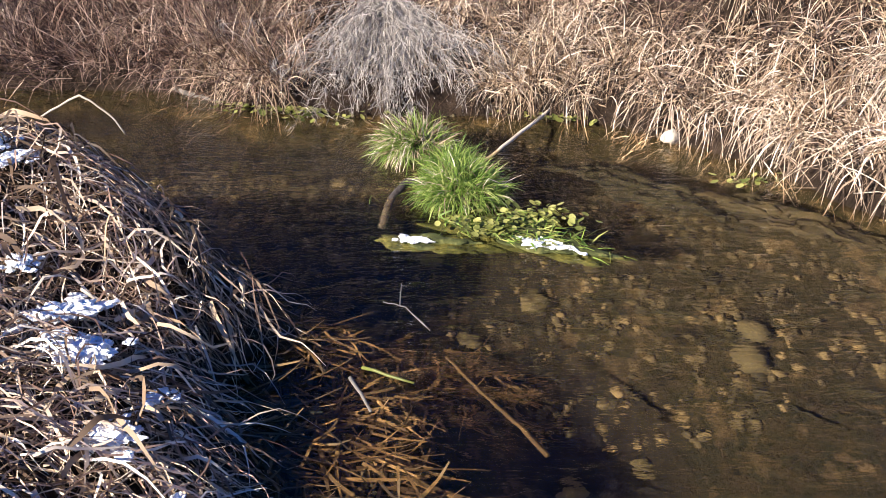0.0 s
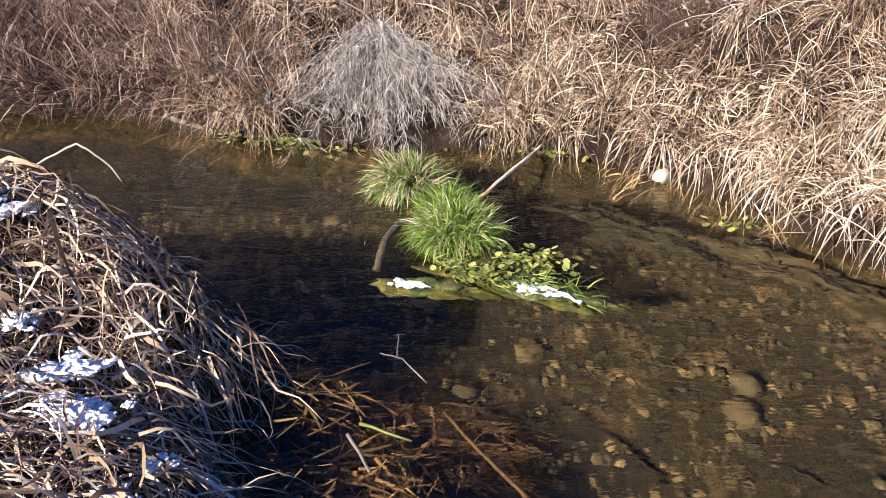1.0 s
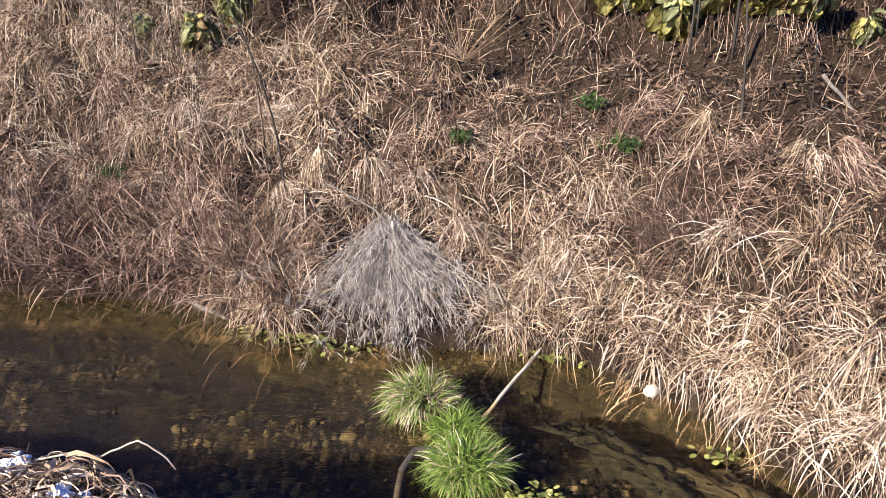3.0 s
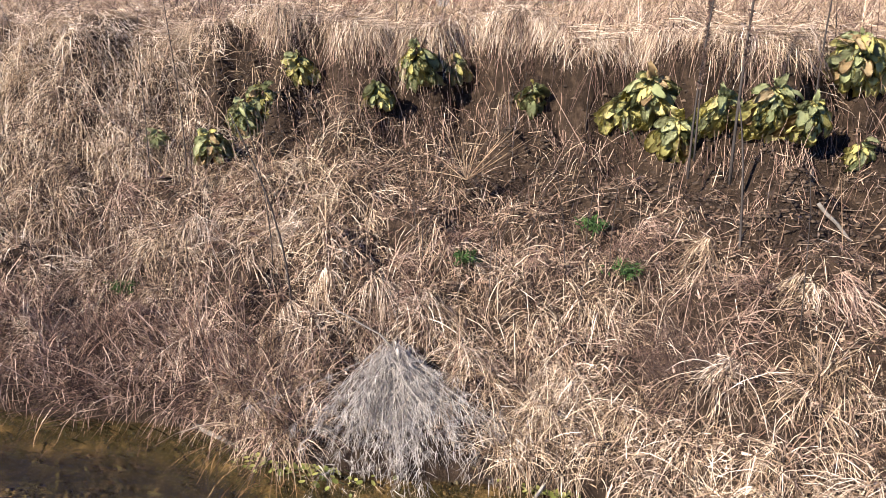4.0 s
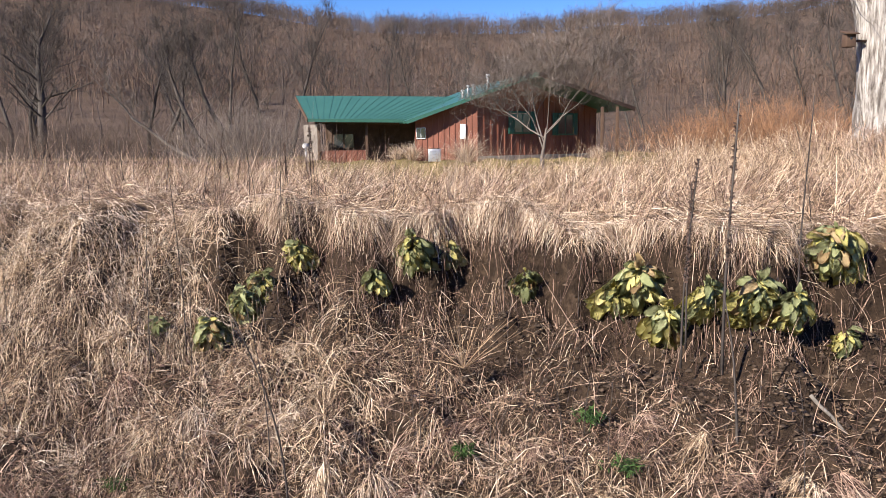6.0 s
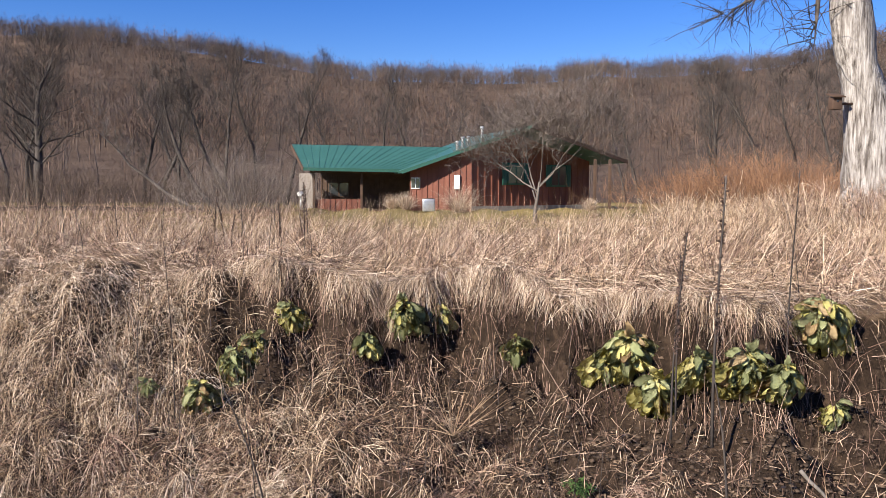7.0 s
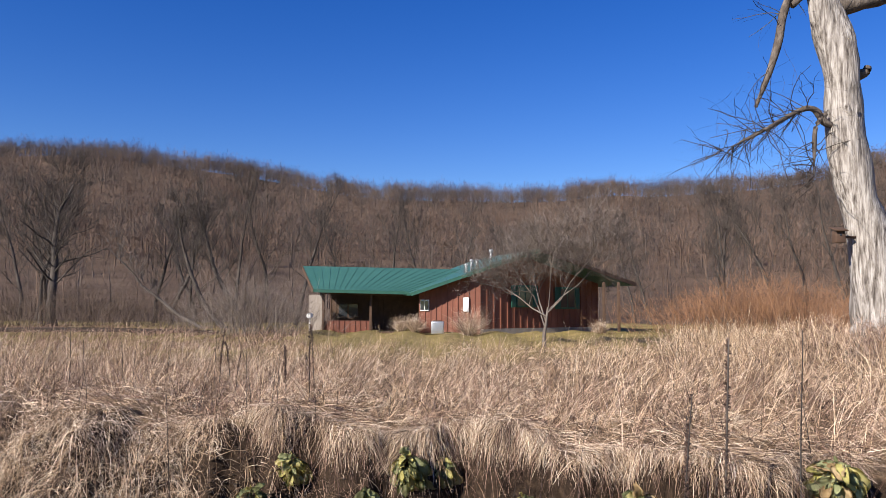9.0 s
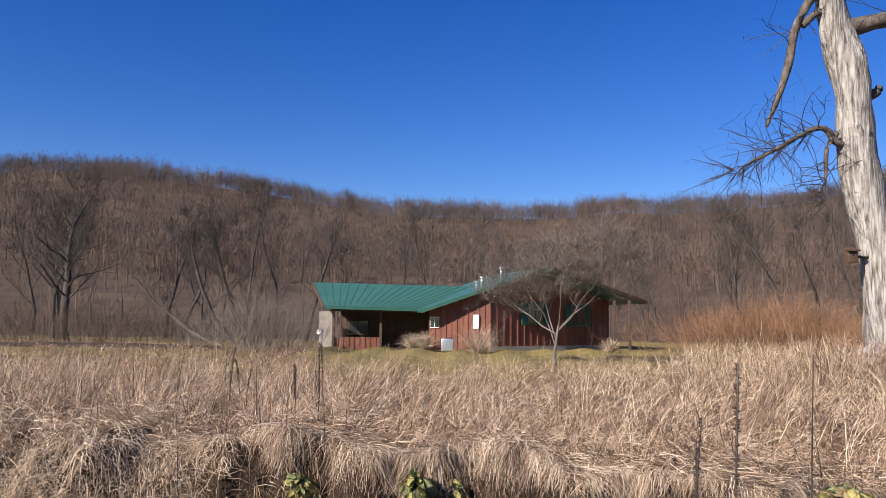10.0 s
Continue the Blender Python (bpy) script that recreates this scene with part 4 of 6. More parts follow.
stick("water_twig", [(-0.02, 2.42, -0.01), (-0.11, 2.50, 0.04), (-0.19, 2.52, 0.05)], 0.0035, 0.002, GREYLOG, "forked dead twig rising from the water", "twig", 5)
stick("water_twig", [(-0.13, 2.51, 0.04), (-0.12, 2.51, 0.13)], 0.003, 0.0015, GREYLOG, "upright dead twig rising from the water", "twig", 5)
stick("dead_reed", [(-0.26, 2.15, 0.00), (-0.18, 1.99, 0.00)], 0.007, 0.005, GREYLOG, "broken stem floating in the creek", "stem", 6)
stick("dead_reed", [(-0.23, 2.19, 0.01), (-0.06, 2.11, 0.01)], 0.006, 0.004, CRESS, "green stem floating in the creek", "stem", 6)
stick("dead_reed", [(0.04, 2.30, -0.06), (0.32, 1.82, -0.03)], 0.006, 0.009, WETREED, "long brown stem lying under the water", "stem", 6)
stick("dead_reed", [(2.76, 5.26, 0.80), (3.00, 6.17, 1.75)], 0.0045, 0.003, STRAW, "leaning pale dead stalk on the slope", "stem", 6)
stick("dead_reed", [(2.36, 5.43, 0.81), (3.51, 5.91, 1.89)], 0.0045, 0.003, STRAW, "leaning pale dead stalk on the slope", "stem", 6)
stick("broken_branch", [(2.83, 6.12, 1.55), (3.07, 5.97, 1.27)], 0.016, 0.012, GREYLOG, "short broken branch lying on the slope", "branch", 8)
stick("dead_branch", [(-0.89, 5.74, 0.84), (-0.53, 5.62, 0.68), (-0.35, 5.51, 0.54)], 0.006, 0.010, GREYLOG, "grey branch fallen beside the shrub", "branch", 7)

# drowned weed and stems on the near bed
n = 1300
y = rng.uniform(0.9, 2.5, n)
x = table(NEARSHORE, y) + rng.uniform(0.0, 1.0, n) ** 1.2 * (0.55 + 0.4 * wobble(y, y * 0, 5.0, 1.0))
o = np.stack([x, y, np.minimum(land(x, y) + rng.uniform(0.0, 0.09, n), -0.006)], 1)
d = np.stack([rng.normal(0.6, 0.6, n), rng.normal(-0.4, 0.5, n), rng.normal(0, 0.06, n)], 1)
stuff("drowned_stems", blades(o, d, rng.uniform(0.05, 0.26, n), rng.uniform(0.004, 0.015, n), 0.0, 3, 0.4, 0.4, face=np.array([[0, 0, 1.0]]) + np.zeros((n, 3))), WETREED, "drowned brown stems in the shallow water", "water weed")
n = 1600
x, y = rng.uniform(-3.0, 2.2, n), rng.uniform(1.2, 5.0, n)
keep = (wobble(x, y, 2.2, 0.5) > 0.1) & (y < table(WATERLINE, x)) & (x > table(NEARSHORE, y))
o = np.stack([x, y, land(x, y)], 1)[keep]
n = len(o)
d = np.stack([rng.normal(0.9, 0.25, n), rng.normal(-0.3, 0.2, n), rng.uniform(0, 0.25, n)], 1)
stuff("water_weed", blades(o, d, rng.uniform(0.1, 0.3, n), rng.uniform(0.008, 0.02, n), 0.2, 3, 0.3), MOSS, "dark green weed streaming on the creek bed", "water weed")

n = 3200
x = np.concatenate([rng.uniform(-6.5, -0.7, 2200), rng.uniform(0.4, 2.2, 1000)])
y = table(WATERLINE, x) - rng.uniform(-0.02, 1.0, n) ** 1.3
o = np.stack([x, y, land(x, y)], 1)[land(x, y) < -0.01]
n = len(o)
d = np.stack([rng.normal(0.9, 0.3, n), rng.normal(-0.3, 0.25, n), rng.uniform(-0.05, 0.12, n)], 1)
stuff("water_weed", blades(o, d, rng.uniform(0.08, 0.26, n), rng.uniform(0.010, 0.03, n), 0.2, 3, 0.3, face=np.array([[0, 0, 1.0]]) + rng.normal(0, 0.25, (n, 3))), MOSS, "dark weed matted on the bed under the far bank", "water weed")

# gravel and stones of the bed
def pebbles(count, rlo, rhi, mask):
    x, y = rng.uniform(-4, 3, count), rng.uniform(0.8, 5.2, count)
    keep = (y < table(WATERLINE, x) + 0.05) & (x > table(NEARSHORE, y) - 0.1) & mask(x, y)
    x, y = x[keep], y[keep]
    return stones(x, y, rng.uniform(rlo, rhi, len(x)))


def stones(x, y, r):
    base = np.array([(1, 0, 0), (0, 1, 0), (-1, 0, 0), (0, -1, 0), (0, 0, 0.8), (0, 0, -0.6)], float)
    tri = np.array([(0, 1, 4), (1, 2, 4), (2, 3, 4), (3, 0, 4), (1, 0, 5), (2, 1, 5), (3, 2, 5), (0, 3, 5)])
    m = len(x)
    ang = rng.uniform(0, 6.28, m)
    sc = np.stack([r, r * rng.uniform(0.5, 1, m), r * rng.uniform(0.35, 0.6, m)], 1)
    p = base[None] * sc[:, None] * rng.uniform(0.75, 1.25, (m, 6, 1))
    px = p[..., 0] * np.cos(ang)[:, None] - p[..., 1] * np.sin(ang)[:, None] + x[:, None]
    py = p[..., 0] * np.sin(ang)[:, None] + p[..., 1] * np.cos(ang)[:, None] + y[:, None]
    pz = p[..., 2] + land(x, y)[:, None]
    v = np.stack([px, py, pz], 2).reshape(-1, 3)
    return v, (np.arange(m)[:, None, None] * 6 + tri[None]).reshape(-1, 3)


v, f = pebbles(9000, 0.012, 0.04, lambda x, y: wobble(x, y, 1.9, 3.0) > -0.35)
tagged(mesh_object("bed_gravel", v, f, PEBBLE, smooth=True), "brown gravel on the creek bed", "gravel", kind="stuff")
for i in range(90):
    x, y = rng.uniform(-2.2, 2.0), rng.uniform(1.2, 4.4)
    if y < table(WATERLINE, x) - 0.1 and x > table(NEARSHORE, y) + 0.1:
        r = 0.03 + 0.06 * rng.uniform() ** 2
        ob = tagged(part("stone", lump((r, r * 0.8, r * 0.5), 0.8, i * 2.3, 0.35, 2), ROCK), "brown mossy stone on the creek bed", "stone", "stones of the creek bed")
        ob.matrix_basis = pose(x, y, height(x, y) + r * 0.1, 0, 0, rng.uniform(0, 360))
tagged(part("stone", lump((0.05, 0.04, 0.045), 0.8, 11.0, 0.3, 3), STICKWOOD), "pale stone at the foot of the bank", "stone").matrix_basis = pose(1.21, 4.20, 0.03)
tagged(part("mud_bar", ragged(lump((0.40, 0.13, 0.05), 1.0, 5.5, 0.8, 5), 0.05, 14), MOSS), "algae-covered mud bar just under the water", "mud bar").matrix_basis = pose(0.99, 3.66, -0.07, 0, 0, -42)
tagged(part("mud_bar", ragged(lump((0.42, 0.10, 0.05), 1.0, 8.5, 0.8, 5), 0.05, 14), PEBBLE), "brown mud bar just under the water", "mud bar").matrix_basis = pose(1.50, 3.32, -0.085, 0, 0, -40)


# clods on the bare soil under the lip
n = 12000
x = rng.uniform(-2.8, 4.2, n)
y = bank_point(x, rng.uniform(0.6, 1.0, n))
v, f = stones(x, y, 0.008 + 0.042 * rng.uniform(0, 1, n) ** 2)
tagged(mesh_object("soil_clods", v, f, SOIL, smooth=True), "dark crumbled soil clods on the steep bank", "soil", kind="stuff")


# ---- mullein rosettes on the bare soil ----
MULLEIN = [material("mullein_green", [(0.15, 0.165, 0.075), (0.31, 0.325, 0.165), (0.50, 0.50, 0.30)], spec=0.06, obj_random=0.5, noise_scale=12, noise_amount=0.6, bump=0.6, bump_scale=90, thin=0.2, rough=0.9),
           material("mullein_yellow", [(0.28, 0.255, 0.085), (0.50, 0.45, 0.175), (0.68, 0.60, 0.32)], spec=0.06, obj_random=0.5, noise_scale=12, noise_amount=0.6, bump=0.6, bump_scale=90, thin=0.2, rough=0.9),
           material("mullein_withered", [(0.14, 0.09, 0.045), (0.34, 0.24, 0.125), (0.50, 0.40, 0.24)], spec=0.06, obj_random=0.5, noise_scale=12, noise_amount=0.6, bump=0.6, bump_scale=90, thin=0.15, rough=0.9)]


def leaf_mesh(length, width, arch, fold, wave, mat):
    """A broad felted leaf: widest past its middle, round-tipped, folded along the rib and wavy at the edge."""
    bm = bmesh.new()
    n_, rows = 9, []
    for i in range(n_ + 1):
        t = i / n_
        w = 0.5 * width * max(0.10, math.sin(math.pi * min(0.97, 0.03 + 0.94 * t ** 1.2)) ** 0.5) * (0.35 + 0.65 * min(1, t * 1.9))
        y_, z_ = length * (t - 0.16 * t * t), length * (0.30 * t - arch * t * t)
        rows.append([bm.verts.new((k * w, y_, z_ + abs(k) * fold * w + 0.011 * wave * abs(k) * math.sin(13 * t + 4 * k) * (0.4 + t))) for k in (-1, -0.55, 0, 0.55, 1)])
    for r0, r1 in zip(rows, rows[1:]):
        for q in range(4):
            bm.faces.new((r0[q], r0[q + 1], r1[q + 1], r1[q]))
    me = bpy.data.meshes.new("leaf")
    bmesh.ops.solidify(bm, geom=bm.faces[:], thickness=0.003)
    bm.to_mesh(me)
    bm.free()
    me.polygons.foreach_set("use_smooth", np.ones(len(me.polygons), bool))
    me.materials.append(mat)
    return me


LEAVES = {q: [leaf_mesh(0.215 * s_, 0.088 * s_ * wi, ar, fo, wv, MULLEIN[q]) for s_, wi, ar, fo, wv in ((1, 1, 0.45, 0.35, 1.2), (0.85, 1.1, 0.65, 0.2, 1.8), (0.8, 0.9, 0.3, 0.5, 1.0), (1.1, 0.95, 0.8, 0.25, 1.6), (1.0, 1.1, 1.0, 0.15, 2.0), (0.6, 1.0, 0.4, 0.45, 1.0))] for q in range(3)}


def mullein(x, y, z, size, leaves, yellow, label):
    """A rosette on the steep soil: felted inner leaves stand out of the bank, the limp outer ones hang over one another."""
    while height(x, y) < z - 0.06 and y < 9.5:  # back until it roots in the slope
        y += 0.02
    y -= 0.08
    z = max(z, height(x, y) + 0.03)
    e = empty("mullein_plant", (x, y, z), label, "mullein", "mullein rosettes on the bank")
    e.matrix_basis = pose(x, y, z, 0, 0, rng.uniform(-15, 15)) @ Matrix.Scale(size * 1.2, 4)
    lean = Vector((0, -0.92, 0.39))
    leaves = int(leaves * 2.3)
    part("crown", lump((0.035, 0.035, 0.05), 1, x * 7, 0.3, 2), MULLEIN[0], e)
    for i in range(leaves):
        ring = i / leaves
        q = 1 if rng.uniform() < yellow * (0.9 + 0.9 * ring) else (2 if rng.uniform() < 0.06 + 0.22 * ring else 0)
        ob = new("leaf", LEAVES[q][int(rng.integers(0, 6))])
        ob.parent = e
        az, up = radians(i * 137.5 + rng.normal(0, 14)), radians(58 - 66 * ring + rng.normal(0, 14))
        d = (math.cos(az) * Vector((1.15, 0, 0)) + math.sin(az) * Vector((0, 0.39, 0.92))) * math.cos(up) + lean * math.sin(up)
        d = (d + Vector((0, -0.12, -0.20 - 2.0 * ring ** 0.7))).normalized()
        zz = (lean - d * lean.dot(d) + Vector(rng.normal(0, 0.25, 3))).normalized()
        xx = d.cross(zz).normalized()
        turn = Matrix((xx, d, xx.cross(d))).transposed().to_4x4()
        k = (0.48 + 0.60 * ring) * rng.uniform(0.75, 1.2)
        ob.matrix_basis = Matrix.Translation(lean * 0.07 * (1 - ring) + Vector((math.cos(az) * 0.07 * ring, 0, 0.06 + 0.05 * math.sin(az)))) @ turn @ Matrix.Diagonal((k * rng.uniform(0.8, 1.2), k, k, 1))
    return e


mullein(1.83, 7.22, 2.14, 1.45, 46, 0.35, "large yellow-green mullein rosette on bare soil")
mullein(1.60, 7.22, 2.06, 1.15, 26, 0.6, "yellow-green mullein rosette on bare soil")
mullein(1.99, 6.90, 1.88, 1.25, 28, 0.5, "yellowing mullein rosette on bare soil")
mullein(2.30, 6.93, 2.10, 1.15, 28, 0.5, "mullein rosette between two larger ones on bare soil")
mullein(2.64, 6.86, 2.14, 1.40, 44, 0.45, "large mullein rosette with yellow drooping leaves")
mullein(2.93, 6.82, 2.08, 1.2, 30, 0.35, "green mullein rosette at the slope's edge")
mullein(3.45, 6.75, 2.52, 1.45, 40, 0.45, "mullein rosette with withered yellow leaves below the lip")
mullein(3.40, 6.25, 1.80, 0.8, 14, 0.2, "small mullein rosette low on the soil")
mullein(0.80, 7.62, 2.14, 0.9, 12, 0.1, "small drooping grey-green mullein rosette")
mullein(-0.30, 8.05, 2.42, 1.2, 28, 0.3, "mullein rosette under the hanging grass")
mullein(-0.70, 7.86, 2.12, 0.95, 18, 0.3, "small mullein rosette on dark soil")
mullein(0.05, 7.98, 2.36, 0.95, 16, 0.4, "withering mullein rosette on dark soil")
mullein(-1.57, 8.30, 2.33, 1.15, 28, 0.5, "yellow-green mullein rosette under the lip")
mullein(-1.93, 8.02, 2.03, 1.15, 26, 0.35, "green mullein rosette high on the slope")
mullein(-2.14, 7.80, 1.86, 1.15, 28, 0.25, "green mullein rosette among its neighbours on the slope")
mullein(-2.38, 7.58, 1.64, 1.15, 28, 0.2, "dull green mullein rosette on the slope")
mullein(-2.95, 7.66, 1.69, 0.75, 9, 0.0, "small dull green mullein rosette among dead grass")

# small green herbs on the slope
for x, y, r in ((1.35, 5.94, 0.10), (-2.88, 6.66, 0.09), (2.84, 4.68, 0.10), (3.19, 5.27, 0.12), (0.11, 6.40, 0.08), (1.17, 6.46, 0.09)):
    k = 160
    o = np.stack([rng.normal(0, r * 0.6, k), rng.normal(0, r * 0.5, k), rng.uniform(0.0, 0.08, k)], 1)
    v, f = blades(o, rng.normal(0, 0.7, (k, 3)) + np.array([0, -0.4, 0.6]), rng.uniform(0.03, 0.08, k), 0.014, 0.6, 2, 0.3)
    ob = tagged(mesh_object("green_herb", v, f, HERB), "low dark green herb among dead grass", "herb", kind="stuff")
    ob.matrix_basis = pose(x, y, height(x, y) + 0.05)


# ---- tall dead mullein stalks ----
def stalk(x, y, z, tall, lean_x, r, heads, label):
    e = empty("mullein_stalk", (x, y, z), label, "dead stalk", "dead stalks on the bank")
    pts = [Vector((lean_x * t * t * tall, 0.02 * math.sin(5 * t), tall * t)) for t in np.linspace(0, 1, 9)]
    part("stem", tube(pts, [r * (1 - 0.6 * i / 8) for i in range(9)], 6), BARK, e)
    if heads:
        k = int(150 * tall)
        t = rng.uniform(0.42, 1.0, k)
        o = np.stack([lean_x * t * t * tall, 0 * t, tall * t], 1)
        v, f = blades(o, rng.normal(0, 1, (k, 3)) * np.array([1, 1, 0.4]) + np.array([0, 0, 0.6]), rng.uniform(0.012, 0.035, k), 0.016, 0, 1, 0.7)
        mesh_object("seed_spike", v, f, DARKWEED, parent=e)
    return e


stalk(2.26, 6.46, 1.62, 2.22, 0.02, 0.014, True, "tall dead mullein stalk with dark seed capsules")
stalk(1.97, 6.62, 1.63, 1.75, 0.05, 0.011, True, "leaning dead mullein stalk with seed capsules")
stalk(2.08, 6.84, 1.73, 1.45, 0.0, 0.010, True, "dead mullein stalk with seed capsules")
stalk(2.18, 5.88, 1.10, 1.3, -0.12, 0.012, False, "bare brown dead stem on the slope")
stalk(3.06, 6.88, 2.00, 1.9, 0.02, 0.009, False, "thin bare dead stem at the lip")
stalk(-2.50, 7.55, 1.55, 1.7, -0.03, 0.006, False, "thin upright dead stem on the slope")
stalk(-2.79, 7.38, 1.47, 1.5, 0.05, 0.005, False, "thin upright dead stem on the slope")
stalk(-1.27, 6.05, 0.67, 1.6, -0.22, 0.010, False, "dark leaning dead stem on the lower slope")
stalk(-1.51, 6.54, 0.89, 1.4, -0.10, 0.006, False, "thin dark dead stem on the slope")
# a spray of thin stems on the soil
e = empty("dead_spray", (0.15, 7.15, 1.50), "fan of thin dead stems on dark soil", "dead stems")
a = rng.uniform(-1.2, 1.2, 26)
for q in a:
    v, f = blades(np.zeros((1, 3)), np.array([[math.sin(q), -0.2, math.cos(q) * 0.8 + 0.2]]), rng.uniform(0.4, 0.9), 0.007, rng.uniform(-0.5, 0.4), 5, 0.3)
    mesh_object("stem", v, f, STRAW, parent=e)
for i in range(16):
    x, y = rng.uniform(-6.5, -1.5), rng.uniform(10.5, 15)
    stalk(x, y, height(x, y), rng.uniform(0.6, 1.1), rng.uniform(-0.15, 0.15), 0.008, i % 2 == 0, "dark dead weed stalk standing in the meadow")
# thin upright weeds along the lip
for i in range(60):
    x = rng.uniform(-6, 5)
    s_ = rng.uniform(0.3, 1.15)
    y = float(bank_point(np.array([x]), np.array([s_]))[0])
    stalk(x, y, height(x, y), rng.uniform(0.5, 1.1), rng.uniform(-0.3, 0.3), 0.004, False, "thin brown dead weed stem")
# ---- bare trees ----
def grow(base, direction, length, radius, levels, rnd, split=(2, 4), spread_=0.7, droop=0.0, out=None, depth=0, up=0.25, reach=(0.6, 1.0)):
    """A list of limbs: each a list of (place, radius)."""
    out = [] if out is None else out
    p, d = Vector(base), Vector(direction).normalized()
    steps = 5 if depth == 0 else 4 if depth < 3 else 3
    limb = [(p.copy(), radius)]
    for i in range(steps):
        d = (d + Vector((rnd.gauss(0, 0.11 + 0.07 * min(depth, 2)), rnd.gauss(0, 0.11 + 0.07 * min(depth, 2)), rnd.gauss(0, 0.1 + 0.05 * min(depth, 2)) + up * 0.25 - droop))).normalized()
        p = p + d * (length / steps)
        limb.append((p.copy(), radius * (1 - 0.6 * (i + 1) / steps)))
    out.append((depth, limb))
    if depth < levels:
        for i in range(rnd.randint(*split) + (2 if depth >= 1 else 1)):
            at = rnd.uniform(0.3, 1.0) if depth else rnd.uniform(0.5, 1.0)
            j = min(int(at * steps), steps - 1)
            q, r = limb[j][0].lerp(limb[j + 1][0], at * steps - j), limb[j][1]
            side = Vector((rnd.gauss(0, 1), rnd.gauss(0, 1), rnd.gauss(0, 0.5))).normalized()
            grow(q, d * (1 - spread_ * 0.6) + side * spread_ + Vector((0, 0, up)), length * (rnd.uniform(0.42, 0.72) if depth else rnd.uniform(*reach)), r * rnd.uniform(0.38, 0.6), levels, rnd, split, spread_, droop, out, depth + 1, up)
    return out


def limbs_mesh(limbs, sides_by_depth, min_r=0.0):
    vs, fs, o = [], [], 0
    for depth, limb in limbs:
        sides = sides_by_depth[min(depth, len(sides_by_depth) - 1)]
        pts = np.array([p for p, r in limb])
        rad = np.maximum(np.array([r for p, r in limb]), min_r)
        d = np.gradient(pts, axis=0)
        d /= np.linalg.norm(d, axis=1, keepdims=True) + 1e-9
        ref = np.where(np.abs(d[:, 2:3]) < 0.9, np.array([[0, 0, 1.0]]), np.array([[1.0, 0, 0]]))
        a = np.cross(d, ref)
        a /= np.linalg.norm(a, axis=1, keepdims=True) + 1e-9
        b = np.cross(d, a)
        if sides == 2:
            ring = np.stack([pts - a * rad[:, None], pts + a * rad[:, None]], 1)
            m = len(pts)
            f = np.array([[2 * i, 2 * i + 1, 2 * i + 3, 2 * i + 2] for i in range(m - 1)])
        else:
            q = np.arange(sides) * 2 * math.pi / sides
            ring = pts[:, None] + rad[:, None, None] * (np.cos(q)[None, :, None] * a[:, None] + np.sin(q)[None, :, None] * b[:, None])
            m = len(pts)
            f = np.array([[i * sides + k, i * sides + (k + 1) % sides, (i + 1) * sides + (k + 1) % sides, (i + 1) * sides + k] for i in range(m - 1) for k in range(sides)])
        vs.append(ring.reshape(-1, 3))
        fs.append(f + o)
        o += m * sides
    return np.concatenate(vs), np.concatenate(fs)


def bare_tree(name, at, tall, radius, seed, levels, label, mat, spread_=0.7, split=(2, 3), lean=(0, 0), group="", fine=None, droop=0.0, twig=0.006, up=0.25, trunk=0.46, reach=(0.6, 1.0), twigs=9, twig_len=0.06):
    rnd = random.Random(seed)
    limbs = grow((0, 0, -0.2), (lean[0], lean[1], 1), tall * trunk, radius, levels, rnd, split, spread_, droop, up=up, reach=reach)
    e = empty(name, at, label, "tree", group)
    mesh_object("trunk", *limbs_mesh([l for l in limbs if l[0] == 0], [9]), mat, True, e)
    tagged(mesh_object("limbwork", *limbs_mesh([l for l in limbs if l[0] in (1, 2)], [6, 6, 4], twig), mat, True, e), kind="stuff")
    ends = [l for d_, l in limbs if d_ >= levels - 1 and d_ > 0]
    at_, way = [], []
    for l in ends:
        for q in range(twigs):
            j = rnd.randint(1, len(l) - 1)
            at_.append(l[j][0].lerp(l[j - 1][0], rnd.random()))
            way.append((l[j][0] - l[j - 1][0]).normalized() * 0.7 + Vector((rnd.gauss(0, 0.6), rnd.gauss(0, 0.6), rnd.gauss(0.25, 0.5))))
    k = len(at_)
    hair = blades(np.array(at_), np.array(way), rng.uniform(0.4, 1.3, k) * tall * twig_len, twig * 1.3, rng.uniform(-0.3, 0.3, k), 2, 0.35, 0.3)
    mesh_object("crown", *joined([limbs_mesh([l for l in limbs if l[0] > 2], [2], twig), hair]), fine or mat, False, e)
    return e


